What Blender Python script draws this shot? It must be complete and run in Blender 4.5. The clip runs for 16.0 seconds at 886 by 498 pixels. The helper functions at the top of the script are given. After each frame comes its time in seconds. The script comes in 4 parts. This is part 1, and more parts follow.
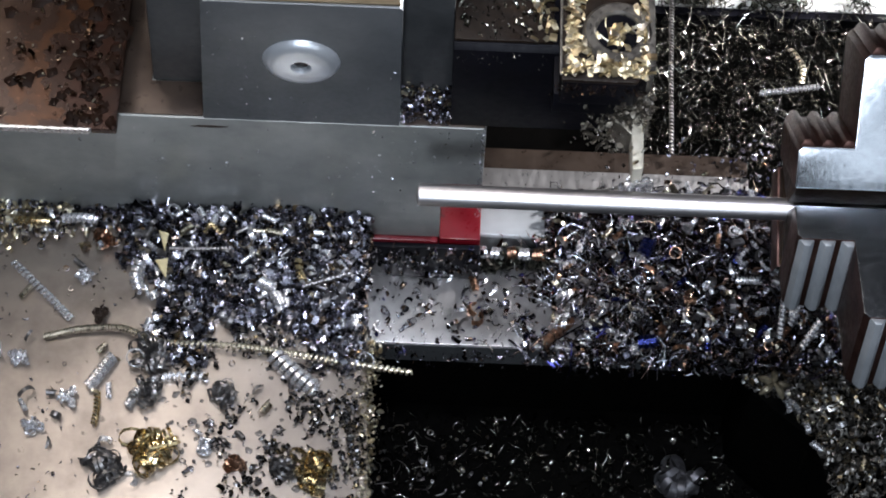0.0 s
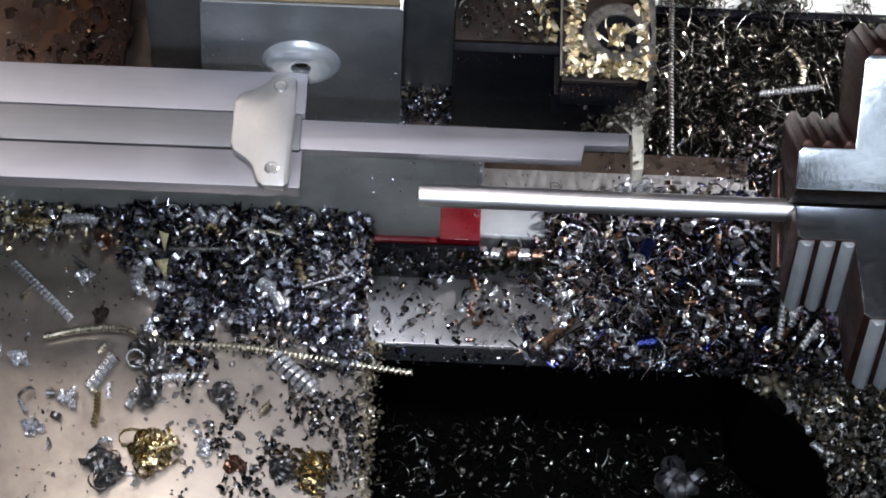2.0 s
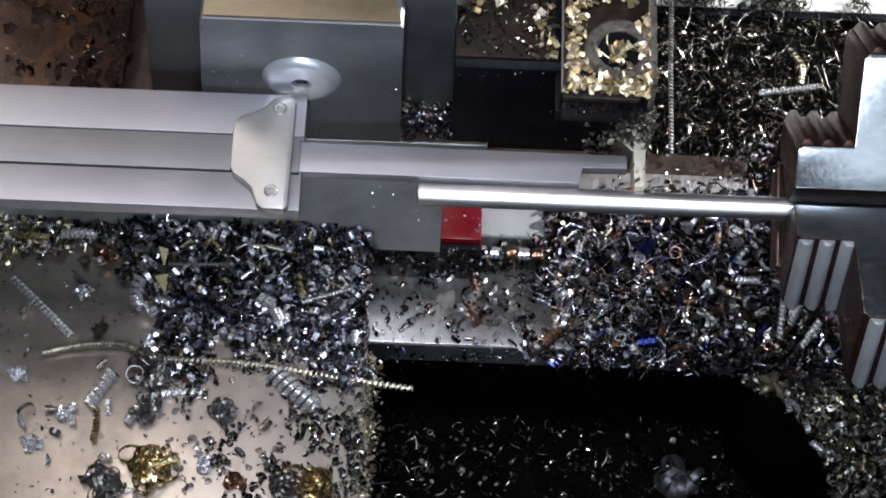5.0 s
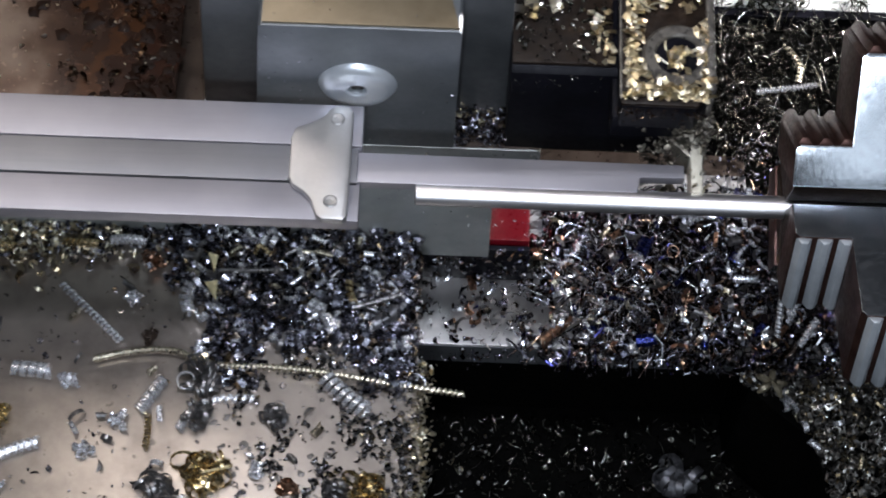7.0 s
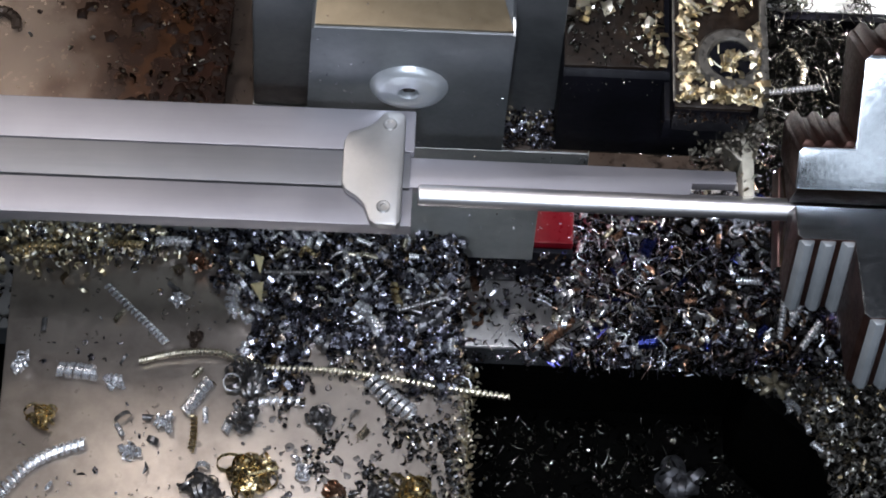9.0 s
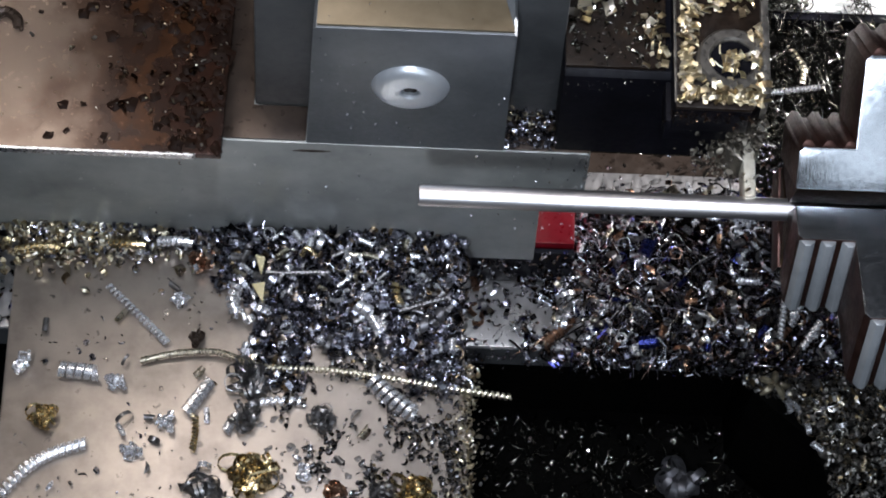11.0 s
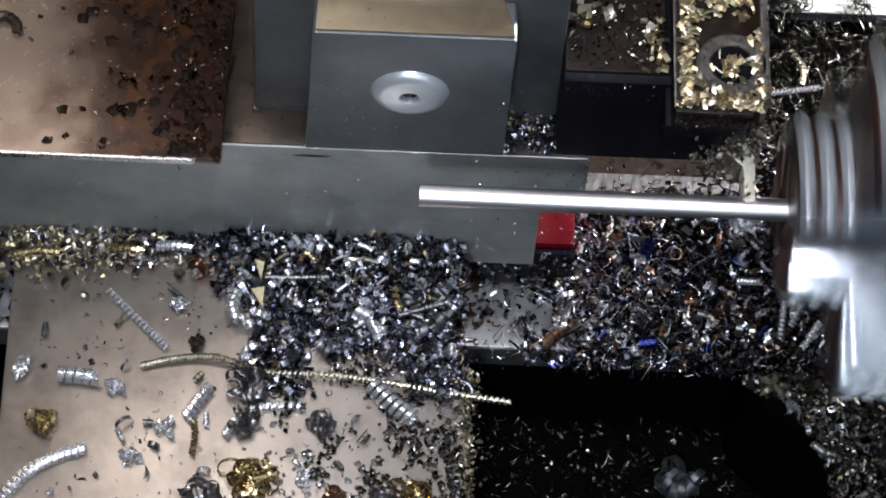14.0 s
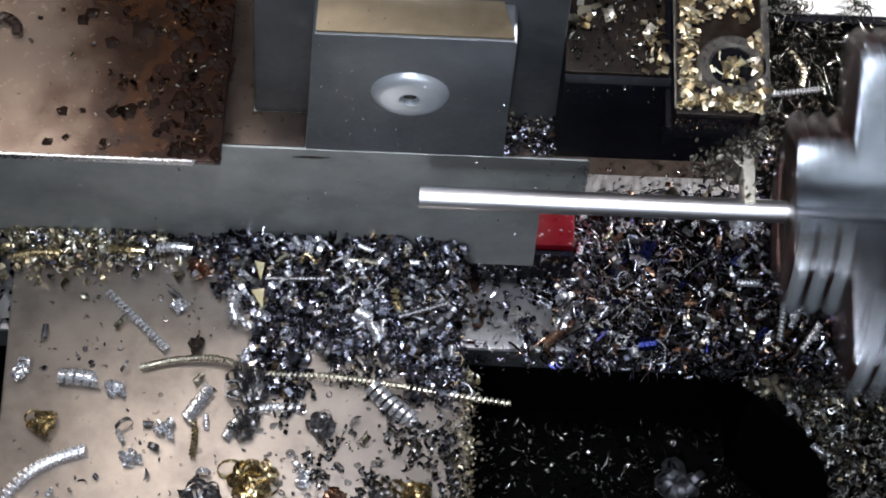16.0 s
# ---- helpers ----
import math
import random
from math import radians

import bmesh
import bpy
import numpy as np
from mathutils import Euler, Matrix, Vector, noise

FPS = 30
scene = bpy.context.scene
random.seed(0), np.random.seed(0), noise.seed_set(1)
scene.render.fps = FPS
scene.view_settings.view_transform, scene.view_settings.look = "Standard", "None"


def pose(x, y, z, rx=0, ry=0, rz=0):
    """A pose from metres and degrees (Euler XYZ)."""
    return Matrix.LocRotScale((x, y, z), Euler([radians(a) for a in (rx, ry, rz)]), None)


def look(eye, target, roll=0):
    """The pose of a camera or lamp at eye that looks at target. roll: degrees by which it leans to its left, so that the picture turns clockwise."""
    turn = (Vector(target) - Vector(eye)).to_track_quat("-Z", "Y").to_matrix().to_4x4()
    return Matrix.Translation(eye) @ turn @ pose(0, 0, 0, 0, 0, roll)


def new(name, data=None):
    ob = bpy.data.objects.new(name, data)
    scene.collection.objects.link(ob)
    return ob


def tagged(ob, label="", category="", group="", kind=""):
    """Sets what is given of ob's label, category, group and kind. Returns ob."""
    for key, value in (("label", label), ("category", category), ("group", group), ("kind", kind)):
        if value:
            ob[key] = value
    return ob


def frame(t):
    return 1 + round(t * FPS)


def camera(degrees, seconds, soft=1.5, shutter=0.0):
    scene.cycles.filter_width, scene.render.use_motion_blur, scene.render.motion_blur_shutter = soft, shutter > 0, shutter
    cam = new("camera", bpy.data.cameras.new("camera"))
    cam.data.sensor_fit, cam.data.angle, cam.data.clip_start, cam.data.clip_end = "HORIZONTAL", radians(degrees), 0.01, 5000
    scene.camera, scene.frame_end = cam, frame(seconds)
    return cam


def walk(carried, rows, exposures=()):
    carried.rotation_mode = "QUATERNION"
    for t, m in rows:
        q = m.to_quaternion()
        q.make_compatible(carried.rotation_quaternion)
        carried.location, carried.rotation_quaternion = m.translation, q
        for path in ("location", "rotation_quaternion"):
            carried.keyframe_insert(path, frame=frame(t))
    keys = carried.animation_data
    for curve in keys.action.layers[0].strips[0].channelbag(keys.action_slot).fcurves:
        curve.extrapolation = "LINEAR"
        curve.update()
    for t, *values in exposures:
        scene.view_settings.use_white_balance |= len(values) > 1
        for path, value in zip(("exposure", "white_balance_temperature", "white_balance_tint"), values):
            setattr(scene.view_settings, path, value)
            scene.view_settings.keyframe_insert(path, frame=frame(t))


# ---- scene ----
MM = 0.001
EYE = Vector((3.7, -127.8, 345.9)) * MM
AIM = Vector((3.7, -6.4, 96.9)) * MM
cam = camera(24.0, 16.0, soft=1.9, shutter=0.45)


def shaken(dx, dy):
    """The camera's pose with a slight sway of dx, dy millimetres at the workpiece."""
    return look(EYE, AIM + Vector((-dx, dy * 0.9, dy * 0.44)) * MM, 2.3)


SWAY = [(0.0, 0.0, 0.0), (0.5, 0.0, 0.0), (1.0, 0.06, 0.08), (2.5, 0.0, 0.07), (3.0, 0.07, -0.05), (3.3, 0.1, -0.25), (3.5, 0.16, -0.36),
        (3.7, 0.2, -0.2), (4.0, 0.2, -0.04), (5.2, -0.1, -0.03), (6.5, -0.3, -0.03), (7.0, -0.32, -0.08), (7.5, -0.2, -0.05),
        (8.0, 0.05, 0.04), (9.0, 0.05, 0.03), (11.5, 0.1, 0.04), (13.0, 0.05, 0.03), (14.0, 0.07, 0.1), (14.5, 0.03, 0.02), (15.0, 0.15, 0.02),
        (15.5, 0.1, 0.28), (16.0, 0.08, 0.3)]
# the camera's white balance turns bluer while the caliper first comes in
TINT = [(0.0, 0.0, 6500, 10), (0.35, 0.0, 6500, 10), (0.6, 0.0, 6080, 9), (1.6, 0.0, 6080, 9), (1.9, 0.0, 6500, 10), (16.0, 0.0, 6500, 10)]
walk(cam, [(t, shaken(a, b)) for t, a, b in SWAY], TINT)

# ---------------------------------------------------------------- light
world = bpy.data.worlds.new("workshop_air")
scene.world = world
world.use_nodes = True
bg = world.node_tree.nodes["Background"]
bg.inputs[0].default_value = (0.55, 0.6, 0.7, 1)
bg.inputs[1].default_value = 0.03


def area(name, eye, aim, sx, sy, watts, colour):
    d = bpy.data.lights.new(name, "AREA")
    d.shape, d.size, d.size_y, d.energy, d.color = "RECTANGLE", sx * MM, sy * MM, watts, colour
    ob = new(name, d)
    ob.matrix_world = look(Vector(eye) * MM, Vector(aim) * MM)
    return ob


area("main_lamp", (15, -45, 420), (15, 5, 60), 26, 26, 0.58, (0.82, 0.865, 1.0))
area("work_lamp", (-95, 52, 400), (-20, 0, 70), 150, 80, 0.2, (1.0, 0.93, 0.89))
# unseen warm panel added behind left, brightens the slide's pale end
area("back_left_fill", (-175, 240, 400), (-60, 20, 80), 90, 90, 0.29, (1.0, 0.91, 0.85))
# unseen lamp added off to the right to brighten the white tray rim
area("rim_fill", (245, 130, 170), (65, 92, 12), 26, 26, 1.3, (1.0, 0.97, 1.0))
area("camera_lamp", (-15, -195, 315), (10, 0, 85), 24, 24, 0.42, (0.78, 0.87, 1.0))
# unseen soft panel added in front, so the jaw flanks look pale
area("front_fill", (190, -480, 380), (50, 0, 100), 320, 260, 0.33, (0.78, 0.87, 1.0))


# ---------------------------------------------------------------- materials
def material(name):
    m = bpy.data.materials.new(name)
    m.use_nodes = True
    nt = m.node_tree
    return m, nt, nt.nodes["Principled BSDF"]


def node(nt, kind, **sets):
    n = nt.nodes.new(kind)
    for k, v in sets.items():
        n.inputs[k.replace("_", " ")].default_value = v
    return n


def ramp(nt, fac, stops, constant=False):
    r = nt.nodes.new("ShaderNodeValToRGB")
    if constant:
        r.color_ramp.interpolation = "CONSTANT"
    el = r.color_ramp.elements
    while len(el) < len(stops):
        el.new(0.5)
    for e, (p, c) in zip(el, stops):
        e.position, e.color = p, (*c, 1)
    nt.links.new(fac, r.inputs[0])
    return r.outputs[0]


def noise_of(nt, scale, detail=4.0, stretch=(1, 1, 1), rough=0.6):
    co = nt.nodes.new("ShaderNodeTexCoord")
    mp = nt.nodes.new("ShaderNodeMapping")
    mp.inputs["Scale"].default_value = stretch
    nt.links.new(co.outputs["Object"], mp.inputs[0])
    n = node(nt, "ShaderNodeTexNoise", Scale=scale, Detail=detail, Roughness=rough)
    nt.links.new(mp.outputs[0], n.inputs["Vector"])
    return n.outputs["Fac"]


def surface(name, stops, rough=(0.3, 0.5), metallic=0.0, scale=150, grain=1500, stretch=(1, 1, 1), bump=0.1, specks=None, gloss=0.5):
    """A surface with colour in patches (scale), roughness and relief in the grain, and dark or rusty specks."""
    m, nt, b = material(name)
    big = noise_of(nt, scale, 5)
    col = ramp(nt, big, stops)
    fine = noise_of(nt, grain, 3, stretch)
    if specks:
        sp, colour, cut = specks
        s = noise_of(nt, sp, 3)
        mask = ramp(nt, s, [(cut, (0, 0, 0)), (cut + 0.07, (1, 1, 1))])
        mx = nt.nodes.new("ShaderNodeMix")
        mx.data_type = "RGBA"
        nt.links.new(mask, mx.inputs[0])
        nt.links.new(col, mx.inputs[6])
        mx.inputs[7].default_value = (*colour, 1)
        col = mx.outputs[2]
    nt.links.new(col, b.inputs["Base Color"])
    rr = nt.nodes.new("ShaderNodeMapRange")
    rr.inputs["From Min"].default_value, rr.inputs["From Max"].default_value = 0.3, 0.7
    rr.inputs["To Min"].default_value, rr.inputs["To Max"].default_value = rough
    nt.links.new(fine, rr.inputs[0])
    nt.links.new(rr.outputs[0], b.inputs["Roughness"])
    b.inputs["Metallic"].default_value = metallic
    b.inputs["Specular IOR Level"].default_value = gloss
    bp = node(nt, "ShaderNodeBump", Strength=bump, Distance=0.0002)
    nt.links.new(fine, bp.inputs["Height"])
    nt.links.new(bp.outputs[0], b.inputs["Normal"])
    return m


def chips_material(name, stops, rough=0.25, metallic=1.0):
    """Loose swarf: each chip takes its own tint."""
    m, nt, b = material(name)
    g = nt.nodes.new("ShaderNodeNewGeometry")
    nt.links.new(ramp(nt, g.outputs["Random Per Island"], stops, True), b.inputs["Base Color"])
    n = noise_of(nt, 1500, 3)
    rr = nt.nodes.new("ShaderNodeMapRange")
    rr.inputs["To Min"].default_value, rr.inputs["To Max"].default_value = rough - 0.12, rough + 0.2
    nt.links.new(n, rr.inputs[0])
    nt.links.new(rr.outputs[0], b.inputs["Roughness"])
    b.inputs["Metallic"].default_value = metallic
    bp = node(nt, "ShaderNodeBump", Strength=0.25, Distance=0.0002)
    nt.links.new(n, bp.inputs["Height"])
    nt.links.new(bp.outputs[0], b.inputs["Normal"])
    return m


M_BODY = surface("grey_phosphated_steel", [(0.25, (0.26, 0.274, 0.266)), (0.5, (0.37, 0.385, 0.37)), (0.75, (0.48, 0.495, 0.475))], (0.36, 0.58), 0.55, 95, 900, (0.3, 1, 0.3), 0.12,
                 (700, (0.6, 0.6, 0.58), 0.69))
M_BLOCK = surface("dark_grey_steel", [(0.3, (0.13, 0.143, 0.155)), (0.7, (0.205, 0.218, 0.228))], (0.3, 0.5), 0.6, 80, 1100, (1, 1, 1), 0.08)
# darker grey than the clamp block, for the core and bed edge strip
M_CORE = surface("deep_grey_steel", [(0.3, (0.06, 0.065, 0.068)), (0.7, (0.12, 0.125, 0.13))], (0.3, 0.5), 0.5, 90, 900, (1, 1, 1), 0.15)
M_TAN = surface("oily_tan_steel", [(0.3, (0.15, 0.115, 0.07)), (0.7, (0.24, 0.195, 0.13))], (0.3, 0.45), 0.5, 120, 900, (1, 1, 1), 0.1)
M_PLATE = surface("ground_steel_plate", [(0.3, (0.25, 0.216, 0.192)), (0.52, (0.42, 0.365, 0.318)), (0.75, (0.51, 0.45, 0.39))], (0.28, 0.42), 0.88, 95, 1600,
                  (1, 1, 1), 0.07, (380, (0.13, 0.115, 0.105), 0.66))

def stained_slide():
    """Oiled steel with a ragged rust stain over the last two centimetres of the slide."""
    m, nt, b = material("rust_stained_oiled_steel")
    co = nt.nodes.new("ShaderNodeTexCoord")
    sep = nt.nodes.new("ShaderNodeSeparateXYZ")
    nt.links.new(co.outputs["Object"], sep.inputs[0])
    mr = nt.nodes.new("ShaderNodeMapRange")
    for k, v in (("From Min", -0.012), ("From Max", 0.018), ("To Min", -0.1), ("To Max", 0.75)):
        mr.inputs[k].default_value = v
    nt.links.new(sep.outputs[0], mr.inputs[0])
    add = nt.nodes.new("ShaderNodeMath")
    add.operation = "ADD"
    mul = nt.nodes.new("ShaderNodeMath")
    mul.operation = "MULTIPLY_ADD"
    nt.links.new(noise_of(nt, 110, 5), mul.inputs[0])
    mul.inputs[1].default_value, mul.inputs[2].default_value = 1.3, -0.5
    nt.links.new(mr.outputs[0], add.inputs[0])
    nt.links.new(mul.outputs[0], add.inputs[1])
    col = ramp(nt, add.outputs[0], [(0.05, (0.18, 0.132, 0.1)), (0.32, (0.07, 0.039, 0.025)), (0.52, (0.028, 0.013, 0.008)), (0.66, (0.065, 0.025, 0.009)), (0.74, (0.022, 0.009, 0.005)), (0.86, (0.035, 0.012, 0.006)), (1.0, (0.012, 0.005, 0.003))])
    nt.links.new(col, b.inputs["Base Color"])
    fine = noise_of(nt, 900, 3)
    rr = nt.nodes.new("ShaderNodeMapRange")
    rr.inputs["To Min"].default_value, rr.inputs["To Max"].default_value = 0.16, 0.34
    nt.links.new(fine, rr.inputs[0])
    nt.links.new(rr.outputs[0], b.inputs["Roughness"])
    b.inputs["Metallic"].default_value = 0.5
    bp = node(nt, "ShaderNodeBump", Strength=0.07, Distance=0.0002)
    nt.links.new(fine, bp.inputs["Height"])
    nt.links.new(bp.outputs[0], b.inputs["Normal"])
    return m


M_BROWN = stained_slide()
M_STEP = surface("dark_brown_steel", [(0.3, (0.03, 0.02, 0.015)), (0.7, (0.09, 0.065, 0.05))], (0.25, 0.45), 0.5, 120, 900)
M_BRIGHT = surface("bright_steel_edge", [(0.3, (0.62, 0.64, 0.66)), (0.7, (0.75, 0.76, 0.78))], (0.2, 0.35), 0.95, 100, 1500)
M_BLACK = surface("black_oxide_steel", [(0.3, (0.003, 0.003, 0.004)), (0.7, (0.007, 0.007, 0.011))], (0.35, 0.5), 0.0, 100, 900, gloss=0.08)
# oily black tops; also painted shade at the jaw tips and hex socket
M_DIRT_SHADE = surface("oily_and_shaded_black_steel", [(0.3, (0.006, 0.004, 0.003)), (0.6, (0.018, 0.011, 0.007)), (0.75, (0.06, 0.04, 0.022))], (0.3, 0.5), 0.0, 350, 1200, (1, 1, 1), 0.4, gloss=0.2)
M_TOOL = surface("worn_tool_steel", [(0.3, (0.2, 0.18, 0.14)), (0.7, (0.45, 0.42, 0.36))], (0.25, 0.45), 0.85, 300, 1200, (1, 1, 1), 0.3)
M_PALE = surface("pale_scuffed_steel", [(0.3, (0.58, 0.53, 0.42)), (0.7, (0.86, 0.82, 0.7))], (0.35, 0.55), 0.3, 600, 1200, (1, 1, 1), 0.5)
M_LEAF = surface("khaki_oily_chip", [(0.3, (0.12, 0.1, 0.065)), (0.7, (0.36, 0.32, 0.23))], (0.3, 0.45), 0.6, 900, 1500, (1, 1, 1), 0.4)
M_GRIME = surface("oily_grey_steel", [(0.3, (0.08, 0.075, 0.07)), (0.7, (0.26, 0.24, 0.21))], (0.25, 0.45), 0.7, 300, 1200, (1, 1, 1), 0.4)
M_ROD = surface("drawn_steel_rod", [(0.3, (0.74, 0.72, 0.73)), (0.7, (0.84, 0.82, 0.83))], (0.36, 0.46), 1.0, 200, 1500, (0.05, 1, 1), 0.05)
M_SCREW = surface("zinc_plated_steel", [(0.3, (0.76, 0.82, 0.88)), (0.7, (0.88, 0.92, 0.95))], (0.29, 0.34), 0.7, 300, 4000, (1, 1, 1), 0.03)
M_RED = surface("red_paint", [(0.3, (0.115, 0.003, 0.008)), (0.7, (0.18, 0.005, 0.012))], (0.25, 0.4), 0.0, 200, 1200, (1, 1, 1), 0.1, (700, (0.05, 0.01, 0.01), 0.7))
M_WAY = surface("brushed_bright_way", [(0.3, (0.42, 0.45, 0.47)), (0.7, (0.55, 0.58, 0.6))], (0.35, 0.5), 0.5, 150, 1500, (0.05, 1, 1), 0.1, (500, (0.3, 0.32, 0.34), 0.68))
M_BED = surface("oily_bed_steel", [(0.3, (0.36, 0.35, 0.345)), (0.7, (0.56, 0.545, 0.535))], (0.25, 0.45), 0.8, 120, 1400, (1, 0.3, 1), 0.12, (420, (0.1, 0.09, 0.08), 0.66))
# almost no colour left: the shade down in the pit is put in here
M_IRON = surface("near_black_iron", [(0.3, (0.001, 0.001, 0.001)), (0.7, (0.0025, 0.0023, 0.002))], (0.55, 0.8), 0.0, 150, 900, (1, 1, 1), 0.4, gloss=0.03)
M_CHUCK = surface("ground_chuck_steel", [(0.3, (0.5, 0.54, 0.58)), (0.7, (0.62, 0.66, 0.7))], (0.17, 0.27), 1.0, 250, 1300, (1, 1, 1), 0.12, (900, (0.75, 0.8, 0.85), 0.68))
# paler jaw steel: the light caught by the ridges is in the colour
M_RIDGE = surface("lit_ridge_steel", [(0.3, (0.42, 0.46, 0.49)), (0.7, (0.58, 0.62, 0.65))], (0.34, 0.48), 0.65, 250, 1300)
# brown copy of the chuck steel for faces that mirror dark surroundings
M_JAWEND = surface("brown_shaded_steel", [(0.3, (0.024, 0.01, 0.008)), (0.7, (0.1, 0.052, 0.042))], (0.3, 0.48), 0.8, 300, 1200, (6, 1, 1), 0.15)
M_CAL = surface("satin_chrome", [(0.3, (0.32, 0.308, 0.335)), (0.7, (0.38, 0.366, 0.392))], (0.4, 0.52), 0.75, 60, 1500, (0.05, 1, 1), 0.04)
M_CALPLATE = surface("satin_nickel", [(0.3, (0.38, 0.375, 0.37)), (0.7, (0.45, 0.44, 0.435))], (0.36, 0.5), 0.75, 200, 1500)
M_GROOVE = surface("darker_chrome_groove", [(0.3, (0.23, 0.225, 0.24)), (0.7, (0.275, 0.27, 0.28))], (0.4, 0.55), 0.75, 60, 1500, (0.05, 1, 1), 0.04)
M_WHITE = surface("white_paint", [(0.3, (0.76, 0.77, 0.74)), (0.7, (0.84, 0.84, 0.82))], (0.4, 0.55), 0.0, 100, 900)

STEELS = [(0.0, (0.03, 0.03, 0.036)), (0.24, (0.17, 0.17, 0.205)), (0.5, (0.34, 0.34, 0.4)), (0.74, (0.74, 0.74, 0.81)), (0.9, (0.24, 0.19, 0.155)), (0.96, (0.42, 0.31, 0.19))]
M_STEELCHIPS = chips_material("steel_swarf", STEELS, 0.22)
M_MIXCHIPS = chips_material("mixed_swarf", [(0.0, (0.012, 0.011, 0.011)), (0.2, (0.05, 0.036, 0.03)), (0.34, (0.28, 0.275, 0.34)), (0.5, (0.55, 0.55, 0.63)), (0.64, (0.92, 0.92, 0.97)),
                                            (0.83, (0.2, 0.12, 0.08)), (0.9, (0.5, 0.33, 0.22)), (0.935, (0.05, 0.05, 0.2)), (0.965, (0.38, 0.34, 0.27))], 0.16)
M_GOLDCHIPS = chips_material("brass_swarf", [(0.0, (0.5, 0.42, 0.28)), (0.3, (0.72, 0.66, 0.5)), (0.55, (0.78, 0.74, 0.64)), (0.75, (0.3, 0.28, 0.25)), (0.88, (0.16, 0.12, 0.08))], 0.3)
M_OILCHIPS = chips_material("brown_oily_swarf", [(0.0, (0.02, 0.01, 0.006)), (0.4, (0.06, 0.032, 0.018)), (0.7, (0.16, 0.1, 0.06)), (0.93, (0.45, 0.4, 0.34))], 0.22)
M_DARKCHIPS = chips_material("dark_oily_swarf", [(0.0, (0.02, 0.019, 0.015)), (0.4, (0.15, 0.145, 0.125)), (0.6, (0.55, 0.53, 0.46)), (0.82, (0.85, 0.83, 0.74))], 0.17)
M_BLACKCHIPS = chips_material("blackened_swarf", [(0.0, (0.012, 0.012, 0.01)), (0.45, (0.05, 0.052, 0.042)), (0.75, (0.14, 0.14, 0.11)), (0.94, (0.5, 0.48, 0.4))], 0.3, 0.8)
M_BRASSBITS = chips_material("oily_brass_bits", [(0.0, (0.55, 0.46, 0.29)), (0.35, (0.72, 0.64, 0.45)), (0.6, (0.3, 0.23, 0.14)), (0.76, (0.86, 0.8, 0.64)), (0.92, (0.5, 0.47, 0.42))], 0.34)
M_FUZZ = chips_material("brown_grey_fuzz", [(0.0, (0.05, 0.042, 0.033)), (0.4, (0.14, 0.12, 0.095)), (0.75, (0.3, 0.27, 0.22)), (0.92, (0.55, 0.5, 0.4))], 0.4, 0.5)
M_SIDECHIPS = chips_material("sludgy_swarf", [(0.0, (0.03, 0.028, 0.028)), (0.35, (0.14, 0.135, 0.14)), (0.65, (0.36, 0.35, 0.37)), (0.85, (0.72, 0.71, 0.72)), (0.93, (0.5, 0.4, 0.24))], 0.24)
M_NEEDLE = chips_material("needle_swarf", [(0.0, (0.5, 0.5, 0.56)), (0.4, (0.85, 0.85, 0.9)), (0.85, (0.6, 0.5, 0.42))], 0.22)
# lighter copy of the swarf; the missing light is put into its colour
M_PALESWARF = chips_material("lightened_swarf", [(0.0, (0.06, 0.055, 0.05)), (0.38, (0.32, 0.305, 0.29)), (0.68, (0.78, 0.76, 0.73)), (0.91, (0.42, 0.33, 0.2))], 0.32, 0.97)
M_SILVER = surface("bright_steel_chip", [(0.3, (0.78, 0.78, 0.82)), (0.7, (0.94, 0.94, 0.96))], (0.2, 0.32), 0.8, 400, 1500)
M_STRAW = surface("straw_coloured_steel_chip", [(0.3, (0.46, 0.41, 0.31)), (0.7, (0.62, 0.57, 0.46))], (0.22, 0.35), 1.0, 400, 1500)
M_GOLD = surface("brass_chip", [(0.3, (0.58, 0.44, 0.22)), (0.7, (0.88, 0.74, 0.46))], (0.18, 0.3), 1.0, 400, 1500)
M_GREYCHIP = surface("dull_grey_chip", [(0.3, (0.08, 0.08, 0.085)), (0.7, (0.22, 0.22, 0.235))], (0.3, 0.5), 0.8, 400, 1500)
M_FLAKE = surface("pale_brass_flake", [(0.3, (0.75, 0.6, 0.3)), (0.7, (0.88, 0.78, 0.5))], (0.38, 0.5), 0.7, 400, 1500, (1, 1, 1), 0.5)
M_CRUST = surface("black_brown_oil_crust", [(0.3, (0.005, 0.002, 0.001)), (0.7, (0.014, 0.005, 0.002))], (0.45, 0.65), 0.0, 250, 1200, (1, 1, 1), 0.5, gloss=0.12)
M_SMEAR = surface("grey_oily_sludge", [(0.3, (0.07, 0.064, 0.06)), (0.7, (0.22, 0.2, 0.185))], (0.35, 0.55), 0.4, 300, 1200, (1, 1, 1), 0.4)
M_COPPER = surface("copper_coloured_chip", [(0.3, (0.26, 0.13, 0.08)), (0.7, (0.48, 0.3, 0.21))], (0.22, 0.38), 1.0, 400, 1500)
M_BLUE = surface("heat_blued_steel_chip", [(0.3, (0.008, 0.011, 0.06)), (0.7, (0.018, 0.026, 0.12))], (0.2, 0.35), 0.9, 400, 1500)
M_DARKCHIP = surface("dark_oily_chip", [(0.3, (0.09, 0.085, 0.082)), (0.7, (0.34, 0.33, 0.335))], (0.26, 0.42), 0.9, 400, 1500)

# ---------------------------------------------------------------- building helpers (millimetres)
BASE = {}


